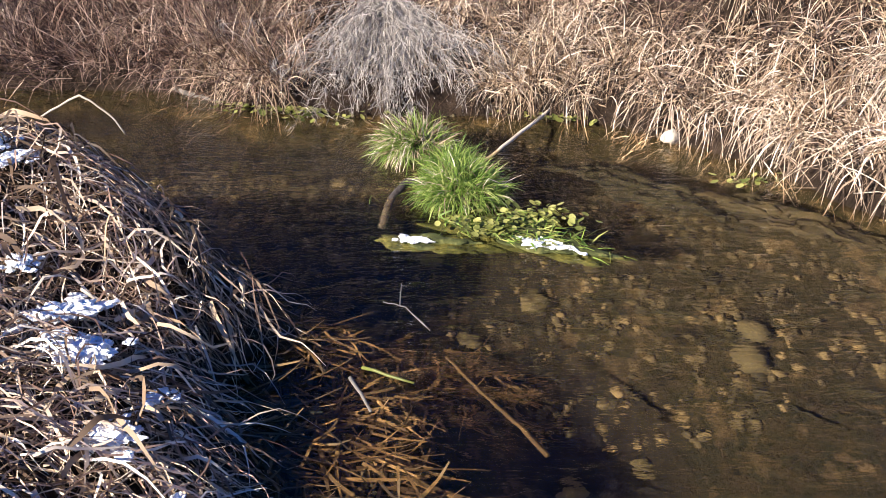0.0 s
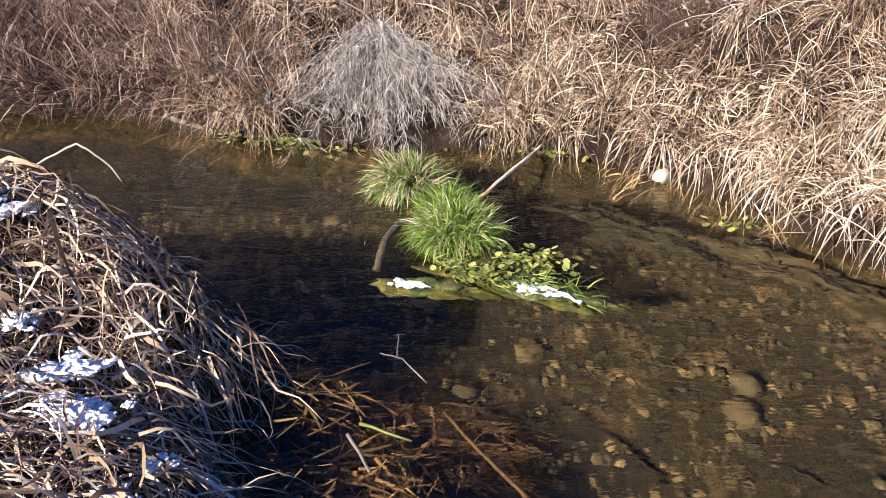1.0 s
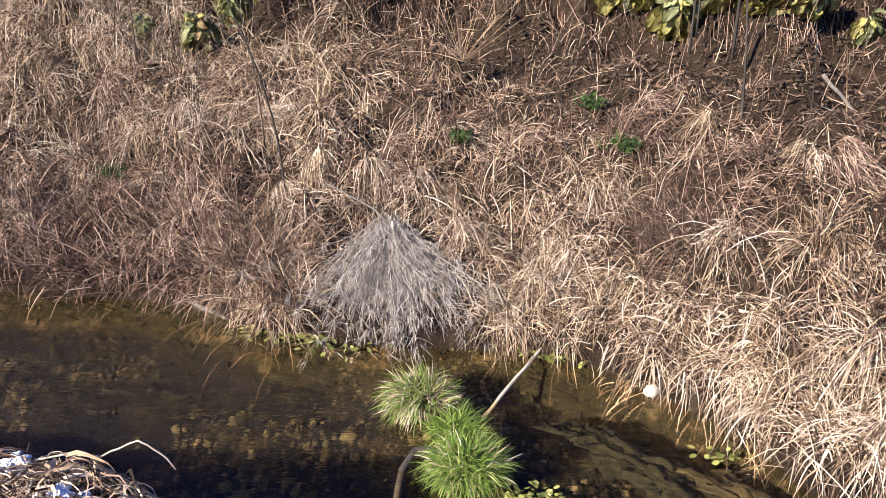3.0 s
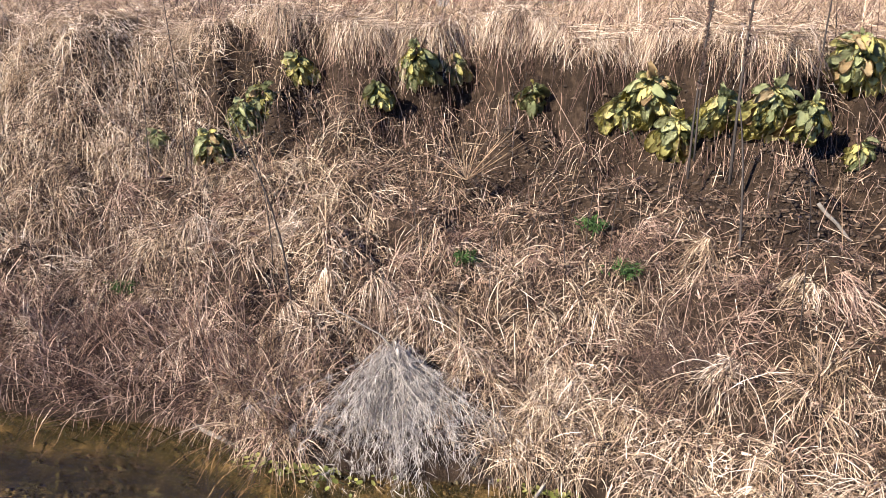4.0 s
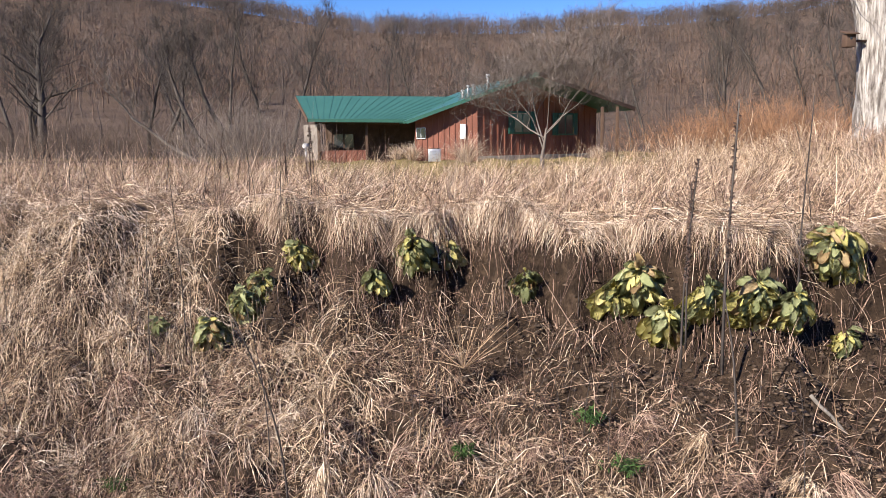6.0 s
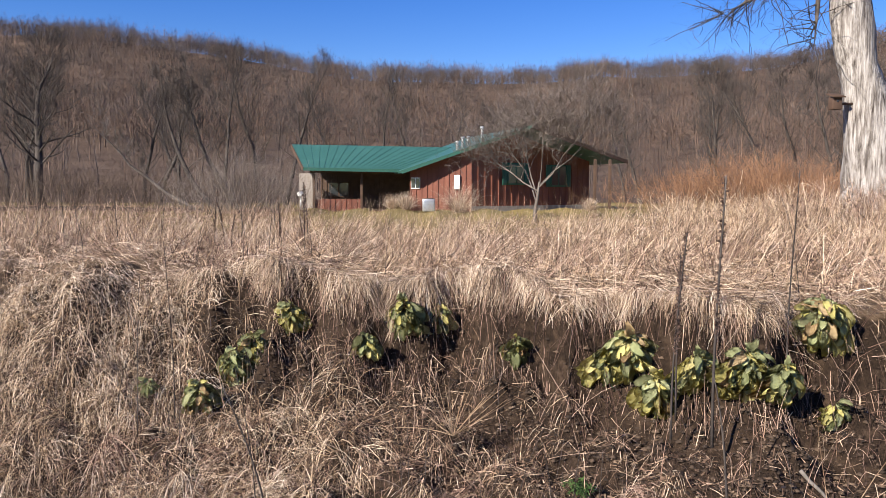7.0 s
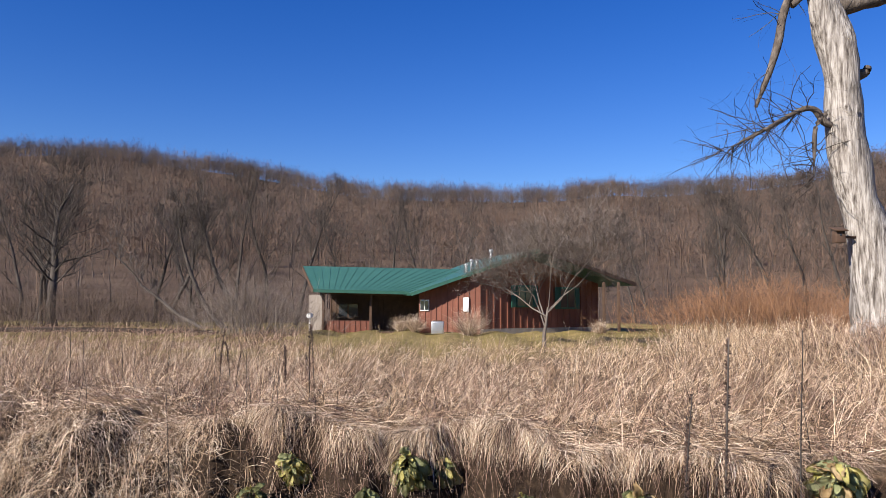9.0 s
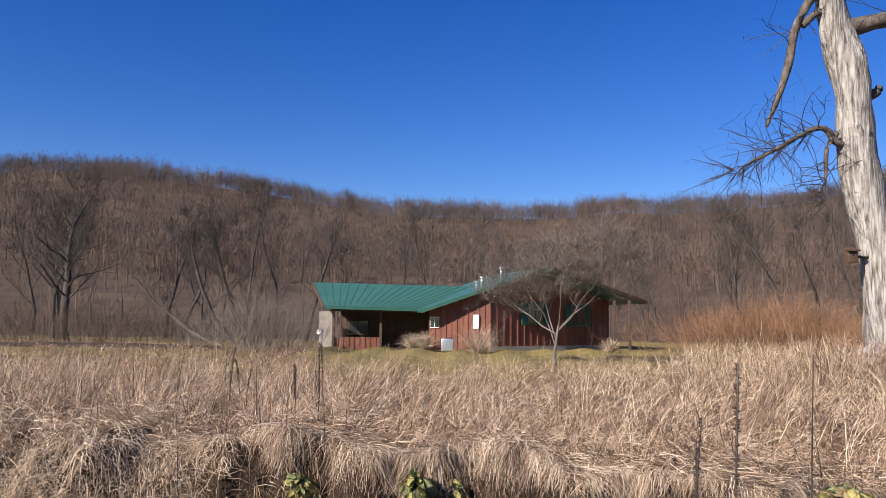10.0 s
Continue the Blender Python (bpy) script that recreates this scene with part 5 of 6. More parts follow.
def leader_tree(name, at, tall, radius, seed, label, mat, lean=(0, 0), first=0.22, wide=0.34, rise=0.35, arms=24, group="", fine=None, twig=0.010, twigs=7, bow=0.05):
    """A tree with a trunk that runs to its top, and arms along it that shorten upwards and fork into twigs."""
    rnd = random.Random(seed)
    limbs, steps = [], 12
    spine, p = [], Vector((0, 0, -0.3))
    d = Vector((lean[0], lean[1], 1)).normalized()
    for i in range(steps + 1):
        spine.append((p.copy(), radius * (1.25 if i == 0 else 1) * (1 - 0.93 * i / steps)))
        d = (d + Vector((rnd.gauss(0, bow), rnd.gauss(0, bow), rnd.gauss(0.03, bow)))).normalized()
        p = p + d * (tall / steps)
    limbs.append((0, spine))
    for i in range(arms):
        t = first + (0.97 - first) * (i + rnd.random()) / arms
        j = min(int(t * steps), steps - 1)
        q, r = spine[j][0].lerp(spine[j + 1][0], t * steps - j), spine[j][1]
        a_ = i * 2.4 + rnd.gauss(0, 0.4)
        out_ = Vector((math.cos(a_), math.sin(a_), rise + 0.5 * t + rnd.gauss(0, 0.15)))
        grow(q, out_, tall * wide * (1.15 - 0.8 * t) * rnd.uniform(0.6, 1.15), max(0.28 * r, 0.012) * rnd.uniform(0.6, 1.2), 3, rnd, (1, 3), 0.62, 0.0, limbs, 1, 0.3)
    e = empty(name, at, label, "tree", group)
    mesh_object("trunk", *limbs_mesh(limbs[:1], [9]), mat, True, e)
    tagged(mesh_object("limbwork", *limbs_mesh([l for l in limbs if l[0] in (1, 2)], [5, 5, 3], twig), mat, True, e), kind="stuff")
    ends = [l for d_, l in limbs if d_ >= 2]
    at_, way = [], []
    for l in ends:
        for q in range(twigs):
            j = rnd.randint(1, len(l) - 1)
            at_.append(l[j][0].lerp(l[j - 1][0], rnd.random()))
            way.append((l[j][0] - l[j - 1][0]).normalized() * 0.8 + Vector((rnd.gauss(0, 0.6), rnd.gauss(0, 0.6), rnd.gauss(0.2, 0.5))))
    k = len(at_)
    hair = blades(np.array(at_), np.array(way), rng.uniform(0.4, 1.2, k) * tall * 0.055, twig * 1.2, rng.uniform(-0.3, 0.3, k), 1, 0.35, 0.3)
    mesh_object("crown", *joined([limbs_mesh([l for l in limbs if l[0] > 2], [2], twig), hair]), fine or mat, False, e)
    return e


MIDBARK = material("grey_branch_bark", [(0.05, 0.04, 0.034), (0.12, 0.10, 0.086), (0.25, 0.22, 0.195)], island=0.3, noise_scale=4, noise_amount=1, bump=0.8, bump_scale=25, stretch=(1, 1, 0.3))
FINETWIG = material("fine_brown_twigs", [(0.055, 0.042, 0.035), (0.12, 0.096, 0.082), (0.24, 0.20, 0.172)], island=0.7, noise_scale=2)
TREES = "bare trees behind the meadow"
T = []
for i in range(5):
    T.append(leader_tree("bare_tree", (0, 300 + i, -50), 10.5, 0.17, 20 + i, "leafless grey-brown tree at the meadow's edge", BARK, (0.05 * i - 0.1, 0), 0.2 + 0.03 * i, 0.30 + 0.03 * (i % 3), 0.7 + 0.12 * i, 17, TREES, twig=0.009, twigs=5, bow=0.09))
SPOTS = [(-18.5, 53, 0.95, 4), (-21.5, 58, 1.0, 0), (-28.5, 55, 0.95, 2), (-34.0, 53, 1.0, 1), (-30.5, 60, 1.05, 3), (-16.5, 51, 0.85, 0), (19.5, 52, 0.9, 1), (22.0, 49, 0.95, 4), (24.0, 45, 0.9, 0), (26.0, 50, 1.0, 3), (21.0, 57, 0.95, 2), (29.5, 46, 1.0, 1), (16.5, 60, 0.85, 3),
         (-15.58, 57.66, 1.05, 1), (-13.62, 59.52, 1.1, 2), (-10.54, 55.80, 1.05, 3), (-7.14, 59.52, 0.95, 4), (-4.19, 61.38, 0.95, 1), (-1.64, 58.59, 0.9, 2), (1.69, 65.10, 0.9, 0),
         (-32.27, 61.38, 1.1, 3), (-21.31, 66.96, 1.1, 4), (-37.48, 68.82, 1.2, 0), (25.53, 53.94, 0.95, 2), (28.04, 48.36, 1.0, 3), (22.48, 61.38, 0.95, 1), (31.39, 52.08, 1.1, 4), (17.42, 68.82, 0.9, 0), (34.22, 59.52, 1.15, 1), (12.46, 70.68, 0.9, 3), (-43.35, 57.66, 1.2, 2), (7.59, 66.96, 0.85, 4)]
for i, (x, y, s_, k) in enumerate(SPOTS):
    copy_thing(T[k], pose(x, y, height(x, y), 0, 0, 77 * i) @ Matrix.Scale(s_, 4))
for ob in T:
    for o in (*ob.children_recursive, ob):
        bpy.data.objects.remove(o)
leader_tree("fallen_tree", (-13.3, 45, height(-13.3, 45)), 8.5, 0.13, 61, "pale half-fallen bare tree leaning low", MIDBARK, (-2.0, 0.1), 0.35, 0.2, 0.9, 14, twig=0.010, twigs=4, bow=0.12)
leader_tree("leaning_tree", (-12.6, 46, height(-12.6, 46)), 9.0, 0.2, 62, "dark bare tree leaning far over", BARK, (-1.15, 0.1), 0.35, 0.28, 1.0, 18, twig=0.010, twigs=5, bow=0.10)
leader_tree("leaning_tree", (-11.8, 47, height(-11.8, 47)), 9.5, 0.22, 67, "dark leaning bare tree beside the grey shrub", BARK, (-0.75, 0.1), 0.35, 0.30, 1.0, 20, twig=0.010, twigs=5, bow=0.10)
leader_tree("spreading_tree", (-25.6, 51, height(-25.6, 51)), 11.5, 0.34, 83, "wide spreading dark bare tree at the meadow's edge", BARK, (0.05, 0), 0.24, 0.40, 0.55, 44, twig=0.010, twigs=5, bow=0.12)
bare_tree("small_tree", (3.93, 29.30, height(3.93, 29.30)), 6.9, 0.095, 4, 4, "small round-crowned bare tree on the lawn", MIDBARK, 0.80, (4, 5), twig=0.006, up=0.24, trunk=0.24, reach=(1.5, 2.1), fine=FINETWIG, twigs=6, twig_len=0.07)


# ---- thickets ----
def thicket(name, cx, cy, rx, ry, count, tall, mat, label, width=0.012, fan=0.35):
    a = rng.normal(0, 0.5, count)
    x, y = cx + a * rx, cy + rng.normal(0, 0.5, count) * ry
    L = tall * (1 - 0.45 * np.clip(np.abs(a), 0, 1) ** 1.5) * rng.uniform(0.6, 1.1, count)
    d = rng.normal(0, fan, (count, 3))
    d[:, 0] += a * 0.4
    d[:, 2] = 1
    v, f = blades(np.stack([x, y, land(x, y) - 0.05], 1), d, L, width, rng.uniform(-0.2, 0.3, count), 4, 0.35, 0.3)
    ring = v.reshape(count, 5, 2, 3).mean(2)
    k = count * 5
    w, s_ = rng.integers(0, count, k), rng.integers(2, 5, k)
    v2, f2 = blades(ring[w, s_], d[w] * 0.6 + rng.normal(0, 0.5, (k, 3)), rng.uniform(0.15, 0.38, k) * tall, width * 0.6, 0.0, 2, 0.4, 0.2)
    return stuff(name, joined([(v, f), (v2, f2)]), mat, label, "shrub")


ORANGE = material("orange_twigs", [(0.095, 0.047, 0.026), (0.22, 0.114, 0.060), (0.37, 0.21, 0.118)], island=0.8, noise_scale=0.6, noise_amount=0.8)
GREYBUSH = material("grey_brush_twigs", [(0.075, 0.057, 0.047), (0.15, 0.12, 0.10), (0.27, 0.225, 0.195)], island=0.8, noise_scale=0.5, noise_amount=0.8)
BROWNTWIG = material("brown_twigs", [(0.032, 0.022, 0.016), (0.080, 0.056, 0.042), (0.17, 0.125, 0.096)], island=0.8, noise_scale=0.5, noise_amount=0.8)
thicket("grey_shrub", -9.23, 38.13, 3.0, 2.5, 700, 3.0, GREYBUSH, "dense grey leafless shrub beside the house", 0.012)
thicket("orange_brush", 17.6, 42.0, 6.0, 3.0, 1500, 3.0, ORANGE, "orange-brown leafless brush beside the house", 0.016)
thicket("orange_brush", 20.92, 31.62, 5.0, 4, 800, 2.6, ORANGE, "orange-brown leafless brush", 0.012)
thicket("brown_brush", 7.82, 16.74, 5.0, 3.0, 700, 0.95, MEADOW, "thin brown brush round the dead tree", 0.010)
thicket("brown_brush", 9.45, 16.37, 2.8, 1.6, 700, 1.0, STRAW_RED, "thin brown brush before the dead tree", 0.009)
thicket("brown_brush", -22.90, 48.36, 16, 4, 1800, 2.6, BROWNTWIG, "grey-brown thicket at the meadow's edge", 0.016)
thicket("brown_brush", -36.98, 43.71, 9, 5, 900, 2.4, BROWNTWIG, "brown thicket", 0.016)
thicket("brown_brush", 32.44, 42.78, 10, 5, 1000, 3.6, BROWNTWIG, "brown thicket", 0.016)


# ---- wooded hill ----
def woods(name, count, y0, y1, seed, mat, label, tall=(8, 13), thick=1.0):
    rnd = random.Random(seed)
    protos = []
    for i in range(6):
        trunk = limbs_mesh([(0, [(Vector((0, 0, -0.03)), 0.016), (Vector((rnd.gauss(0, 0.02), rnd.gauss(0, 0.02), 0.35)), 0.011), (Vector((rnd.gauss(0, 0.04), rnd.gauss(0, 0.04), 0.7)), 0.004)])], [3])
        wide, low = rng.uniform(0.28, 0.44), rng.uniform(0.04, 0.2)

        def dome(k):
            u = rng.normal(0, 1, (k, 3))
            u[:, 2] = np.abs(u[:, 2]) * 1.1 - 0.25
            return u / np.linalg.norm(u, axis=1, keepdims=True)

        size, heart = np.array([wide, wide, 0.97 - low]) * np.array([1, 1, 0.72]), np.array([0, 0, low + 0.14])
        u = dome(14)
        core = np.stack([0 * u[:, 0], 0 * u[:, 0], rng.uniform(0.15, 0.5, 14)], 1)
        tip = heart + u * size * 0.9
        bough = blades(core, tip - core + np.array([0, 0, 0.08]), np.linalg.norm(tip - core, axis=1), rng.uniform(0.004, 0.007, 14) * thick, 0.0, 1, 0.3)
        k = 150
        u = dome(k)
        at = heart + u * size * rng.uniform(0.25, 1.0, (k, 1)) ** 0.5 * (0.85 + 0.3 * rng.uniform(0, 1, (k, 1)))
        spray = blades(at, u * 0.7 + rng.normal(0, 0.45, (k, 3)) + np.array([0, 0, 0.5]), rng.uniform(0.05, 0.13, k), rng.uniform(0.0035, 0.008, k) * thick, 0.0, 1, 0.25)
        twigs = joined([bough, spray])
        protos.append(joined([trunk, twigs]))
    t = rng.uniform(0, 1, count)
    y = y0 + (y1 - y0) * t
    x = rng.uniform(-1, 1, count) * (0.66 * y + 12)
    z = land(x, y)
    sets, wide_ = [], rng.uniform(0.85, 1.3, count)
    for i in range(count):
        v, f = protos[i % 6]
        a, s_ = rng.uniform(0, 6.28), rng.uniform(*tall)
        q = np.array([[math.cos(a), -math.sin(a), 0], [math.sin(a), math.cos(a), 0], [0, 0, 1]]) * np.array([[wide_[i]], [wide_[i]], [1]]) * s_
        sets.append((v @ q.T + np.array([x[i], y[i], z[i]]), f))
    return stuff(name, joined(sets), mat, label, "woods")


WOODGREY = material("grey_wood", [(0.036, 0.027, 0.023), (0.082, 0.062, 0.053), (0.165, 0.13, 0.11)], island=0.2, noise_scale=0.03, noise_amount=0.9)
WOODBROWN = material("brown_wood", [(0.055, 0.036, 0.027), (0.125, 0.082, 0.060), (0.23, 0.158, 0.115)], island=0.2, noise_scale=0.03, noise_amount=0.9)
woods("far_woods", 950, 150, 400, 5, WOODGREY, "grey leafless woods covering the hill", (8, 12), 1.5)
woods("far_woods", 800, 130, 395, 6, WOODBROWN, "reddish-brown leafless woods on the hill", (7, 12), 1.5)
woods("near_woods", 200, 74, 150, 8, WOODGREY, "grey leafless trees at the foot of the hill", (4, 7))
woods("near_woods", 140, 76, 160, 9, WOODBROWN, "brown leafless trees at the foot of the hill", (4, 7))

woods("ridge_woods", 600, 335, 392, 11, WOODGREY, "grey leafless trees along the hill crest", (8, 12), 2.0)
woods("ridge_woods", 420, 366, 398, 12, WOODGREY, "low grey trees closing the hill crest", (6, 9), 2.0)

woods("ridge_woods", 420, 352, 394, 13, WOODGREY, "low brush closing the hill crest", (3.5, 5.5), 3.0)

# ---- the great dead tree ----
DEADWOOD = material("barkless_deadwood", [(0.035, 0.027, 0.022), (0.16, 0.138, 0.12), (0.33, 0.30, 0.27), (0.44, 0.41, 0.38)], noise_scale=9, noise_amount=1.7, bump=1.0, bump_scale=18, stretch=(1.6, 1.6, 0.16))
LIMBBARK = material("weathered_limb_bark", [(0.035, 0.027, 0.021), (0.095, 0.075, 0.060), (0.21, 0.175, 0.145)], noise_scale=5, noise_amount=1.4, bump=1.0, bump_scale=25, stretch=(1, 1, 0.5))
dt = empty("dead_tree", (10.22, 18.6, height(10.22, 18.6) - 0.15), "huge barkless dead tree with broken limbs in brush", "tree")


def gnarled(pts, radii, sides=20, rough=0.10, seed=0.0):
    bm = tube(pts, radii, sides)
    for v in bm.verts:
        q = Vector((v.co.x * 2.2, v.co.y * 2.2, v.co.z * 0.5 + seed))
        k = rough * (noise.noise(q) + 0.5 * noise.noise(q * 2.7))
        axis = min((Vector(p) for p in pts), key=lambda p: (p - v.co).length)
        v.co += (v.co - axis).normalized() * k
    return bm


def smooth_path(pts, radii, n_=6):
    ps, rs = [], []
    for i in range(len(pts) - 1):
        p0, p1, p2, p3 = (Vector(pts[max(0, min(len(pts) - 1, i + k))]) for k in (-1, 0, 1, 2))
        for j in range(n_):
            t = j / n_
            ps.append(0.5 * (2 * p1 + (p2 - p0) * t + (2 * p0 - 5 * p1 + 4 * p2 - p3) * t * t + (3 * p1 - 3 * p2 + p3 - p0) * t ** 3))
            rs.append(radii[i] + (radii[i + 1] - radii[i]) * t)
    return ps + [Vector(pts[-1])], rs + [radii[-1]]


P, R = smooth_path([(0.55, 0, -0.3), (0.42, 0, 1.2), (0.2, 0, 2.4), (-0.25, 0, 4.5), (-0.36, 0, 5.8), (-0.5, 0, 7.2), (-0.8, 0, 9.0), (-1.1, 0, 11.5)], [0.85, 0.70, 0.58, 0.42, 0.44, 0.45, 0.37, 0.27])
part("trunk", gnarled(P, R, 24, 0.14), DEADWOOD, dt)


def dead_limb(pts, radii, twigs, seed, name="limb"):
    P_, R_ = smooth_path(pts, radii, 5)
    part(name, gnarled(P_, R_, 9, 0.04, seed), LIMBBARK, dt)
    rnd, limbs = random.Random(seed), []
    for i in range(twigs):
        j = rnd.randint(len(P_) // 2, len(P_) - 1)
        grow(P_[j], (rnd.gauss(-0.6, 0.6), rnd.gauss(0, 0.5), rnd.gauss(-0.15, 0.6)), rnd.uniform(0.4, 1.5), 0.014, 2, rnd, (1, 3), 0.8, 0.06, limbs, 1, 0.0)
    if limbs:
        tagged(mesh_object("twigwork", *limbs_mesh(limbs, [3, 3, 2], 0.005), BARK, parent=dt), kind="stuff")


dead_limb([(-0.35, 0, 5.75), (-0.85, -0.1, 5.7), (-1.2, -0.15, 6.05), (-1.6, -0.2, 6.0), (-2.4, -0.2, 5.55), (-3.6, -0.1, 4.95)], [0.12, 0.09, 0.075, 0.06, 0.035, 0.012], 80, 4)
dead_limb([(-0.9, -0.1, 5.95), (-1.2, -0.2, 5.6), (-1.25, -0.2, 5.0), (-1.3, -0.2, 4.2)], [0.06, 0.05, 0.035, 0.01], 26, 5)
dead_limb([(-0.75, 0, 9.9), (-1.3, -0.1, 9.5), (-1.8, -0.1, 8.6), (-2.05, -0.15, 7.6), (-2.6, -0.15, 6.1)], [0.18, 0.13, 0.105, 0.095, 0.075], 7, 6)
dead_limb([(-0.8, 0, 8.85), (-1.2, -0.1, 9.0), (-1.65, -0.1, 8.65)], [0.12, 0.1, 0.09], 4, 7)
dead_limb([(-0.6, 0, 8.6), (0.1, -0.1, 8.75), (1.0, -0.2, 8.95), (2.2, -0.3, 9.2)], [0.21, 0.19, 0.17, 0.13], 6, 8)
for i, (x, z, r) in enumerate(((-0.40, 5.95, 0.24), (0.3, 0.3, 0.55), (-0.2, 0.2, 0.5))):
    b2 = lump((r, r * 0.9, r * 1.5), 1.0, i * 4.1, 0.4, 3)
    bmesh.ops.translate(b2, vec=(x, -0.22, z), verts=b2.verts)
    part("burl", b2, DEADWOOD, dt)
dead_limb([(-0.2, 0, 6.9), (0.12, -0.05, 7.0), (0.2, -0.05, 7.15)], [0.13, 0.1, 0.06], 0, 9)
# ---- the house ----
REDWALL = material("red_brown_boards", [(0.075, 0.029, 0.021), (0.155, 0.057, 0.037), (0.25, 0.096, 0.061)], noise_scale=1.5, noise_amount=0.9, bump=0.3, bump_scale=30, stretch=(1, 1, 0.25), rough=0.75)
GREYWALL = material("weathered_porch_boards", [(0.12, 0.10, 0.085), (0.21, 0.18, 0.155), (0.30, 0.27, 0.235)], noise_scale=2, stretch=(1, 1, 0.3))
ROOF = material("green_metal_roof", [(0.022, 0.076, 0.060), (0.034, 0.106, 0.084), (0.05, 0.14, 0.112)], rough=0.45, noise_scale=0.8, noise_amount=0.6, spec=0.5)
TRIM_GREEN = material("green_painted_trim", [(0.013, 0.06, 0.044), (0.024, 0.09, 0.066)], rough=0.5)
# dark timber; also the colour of the porch's shaded back wall
DARKWOOD_AND_SHADE = material("dark_brown_wood_and_porch_shade", [(0.05, 0.03, 0.02), (0.10, 0.06, 0.04)], noise_scale=3)
WHITE = material("white_paint", [(0.7, 0.7, 0.68), (0.82, 0.82, 0.8)], rough=0.5)
CONCRETE = material("concrete", [(0.18, 0.165, 0.145), (0.30, 0.275, 0.245)], noise_scale=3, bump=0.4)
GLASS = material("dark_window_glass", [(0.02, 0.025, 0.03), (0.03, 0.035, 0.04)], rough=0.05, spec=0.6)
METAL = material("galvanised_metal", [(0.45, 0.46, 0.47), (0.6, 0.6, 0.6)], rough=0.4, metal=0.8)
house = empty("house", (0, 0, 0), "low red board-and-batten house with green metal roof", "house")
FLOOR = 2.5


def wall(a, b, z0, z1, thick, mat, name="wall", battens=0.3, z1b=None):
    """An upright wall from a to b, with battens nailed on its outer (right-hand) face."""
    a, b = Vector((*a, 0)), Vector((*b, 0))
    L, u = (b - a).length, (b - a).normalized()
    nrm = Vector((u.y, -u.x, 0))
    z1b = z1 if z1b is None else z1b
    bm = bmesh.new()
    vs = [bm.verts.new(p + nrm * o + Vector((0, 0, z))) for o in (0, -thick) for p, z in ((a, z0), (b, z0), (b, z1b), (a, z1))]
    for f in ((0, 1, 2, 3), (7, 6, 5, 4), (0, 4, 5, 1), (1, 5, 6, 2), (2, 6, 7, 3), (3, 7, 4, 0)):
        bm.faces.new([vs[i] for i in f])
    w = part(name, bm, mat, house, smooth=False)
    if battens:
        bb, k = bmesh.new(), int(L / battens)
        for i in range(k + 1):
            t = i / max(1, k)
            top = z1 + (z1b - z1) * t
            p = a + u * (L * t) + nrm * 0.018
            g = bmesh.ops.create_cube(bb, size=1, matrix=Matrix.Translation(p + Vector((0, 0, (z0 + top) / 2))) @ Matrix.Rotation(math.atan2(u.y, u.x), 4, "Z") @ Matrix.Diagonal((0.06, 0.036, top - z0 - 0.01, 1)))
        tagged(part("batten", bb, mat, w, smooth=False), kind="stuff")
    return w


def slab(corners, thick, mat, name, ribs=0):
    """A roof slope from four corners: eave left, eave right, ridge right, ridge left, with standing ribs."""
    c = [Vector(p) for p in corners]
    nrm = (c[1] - c[0]).cross(c[3] - c[0]).normalized()
    bm = bmesh.new()
    vs = [bm.verts.new(p - nrm * o) for o in (0, thick) for p in c]
    for f in ((0, 1, 2, 3), (7, 6, 5, 4), (0, 4, 5, 1), (1, 5, 6, 2), (2, 6, 7, 3), (3, 7, 4, 0)):
        bm.faces.new([vs[i] for i in f])
    r = part(name, bm, mat, house, smooth=False)
    if ribs:
        bb = bmesh.new()
        for i in range(ribs + 1):
            t = i / ribs
            p, q = c[0].lerp(c[1], t), c[3].lerp(c[2], t)
            m_ = Matrix.Translation((p + q) / 2 + nrm * 0.012) @ (q - p).to_track_quat("X", "Z").to_matrix().to_4x4() @ Matrix.Diagonal(((q - p).length, 0.02, 0.008, 1))
            bmesh.ops.create_cube(bb, size=1, matrix=m_)
        part("ribs", bb, mat, r, smooth=False)
    return r


def fascia(p, q, h, mat, name="fascia"):
    p, q = Vector(p), Vector(q)
    m_ = Matrix.Translation((p + q) / 2) @ (q - p).to_track_quat("X", "Z").to_matrix().to_4x4() @ Matrix.Diagonal(((q - p).length, 0.06, h, 1))
    bm = bmesh.new()
    bmesh.ops.create_cube(bm, size=1, matrix=m_)
    return part(name, bm, mat, house, smooth=False)


# long wing, seen along its eave
slab([(-6.92, 42.04, 4.84), (-1.40, 41.85, 4.73), (2.80, 45.20, 6.06), (-8.15, 45.48, 6.27)], 0.14, ROOF, "roof", 20)
slab([(2.69, 48.73, 4.50), (-6.88, 48.73, 4.72), (-8.15, 45.50, 6.26), (2.80, 45.22, 6.05)], 0.14, ROOF, "roof", 20)
fascia((-6.93, 42.01, 4.75), (-1.40, 41.82, 4.64), 0.16, TRIM_GREEN)
fascia((-6.95, 42.04, 4.73), (-8.17, 45.48, 6.16), 0.2, DARKWOOD_AND_SHADE)
# the porch's shade is put into this back wall's dark brown
wall((-6.39, 45.01), (-1.22, 44.92), FLOOR, 5.58, 0.2, DARKWOOD_AND_SHADE)
wall((-6.46, 48.36), (-6.39, 45.01), FLOOR, 4.81, 0.2, REDWALL)
wall((-7.51, 43.99), (-6.54, 42.83), FLOOR - 0.15, FLOOR + 2.05, 0.1, GREYWALL, "porch_screen", 0)
wall((-6.54, 42.78), (-3.85, 42.73), FLOOR - 0.15, FLOOR + 0.62, 0.1, REDWALL, "porch_rail", 0.28)
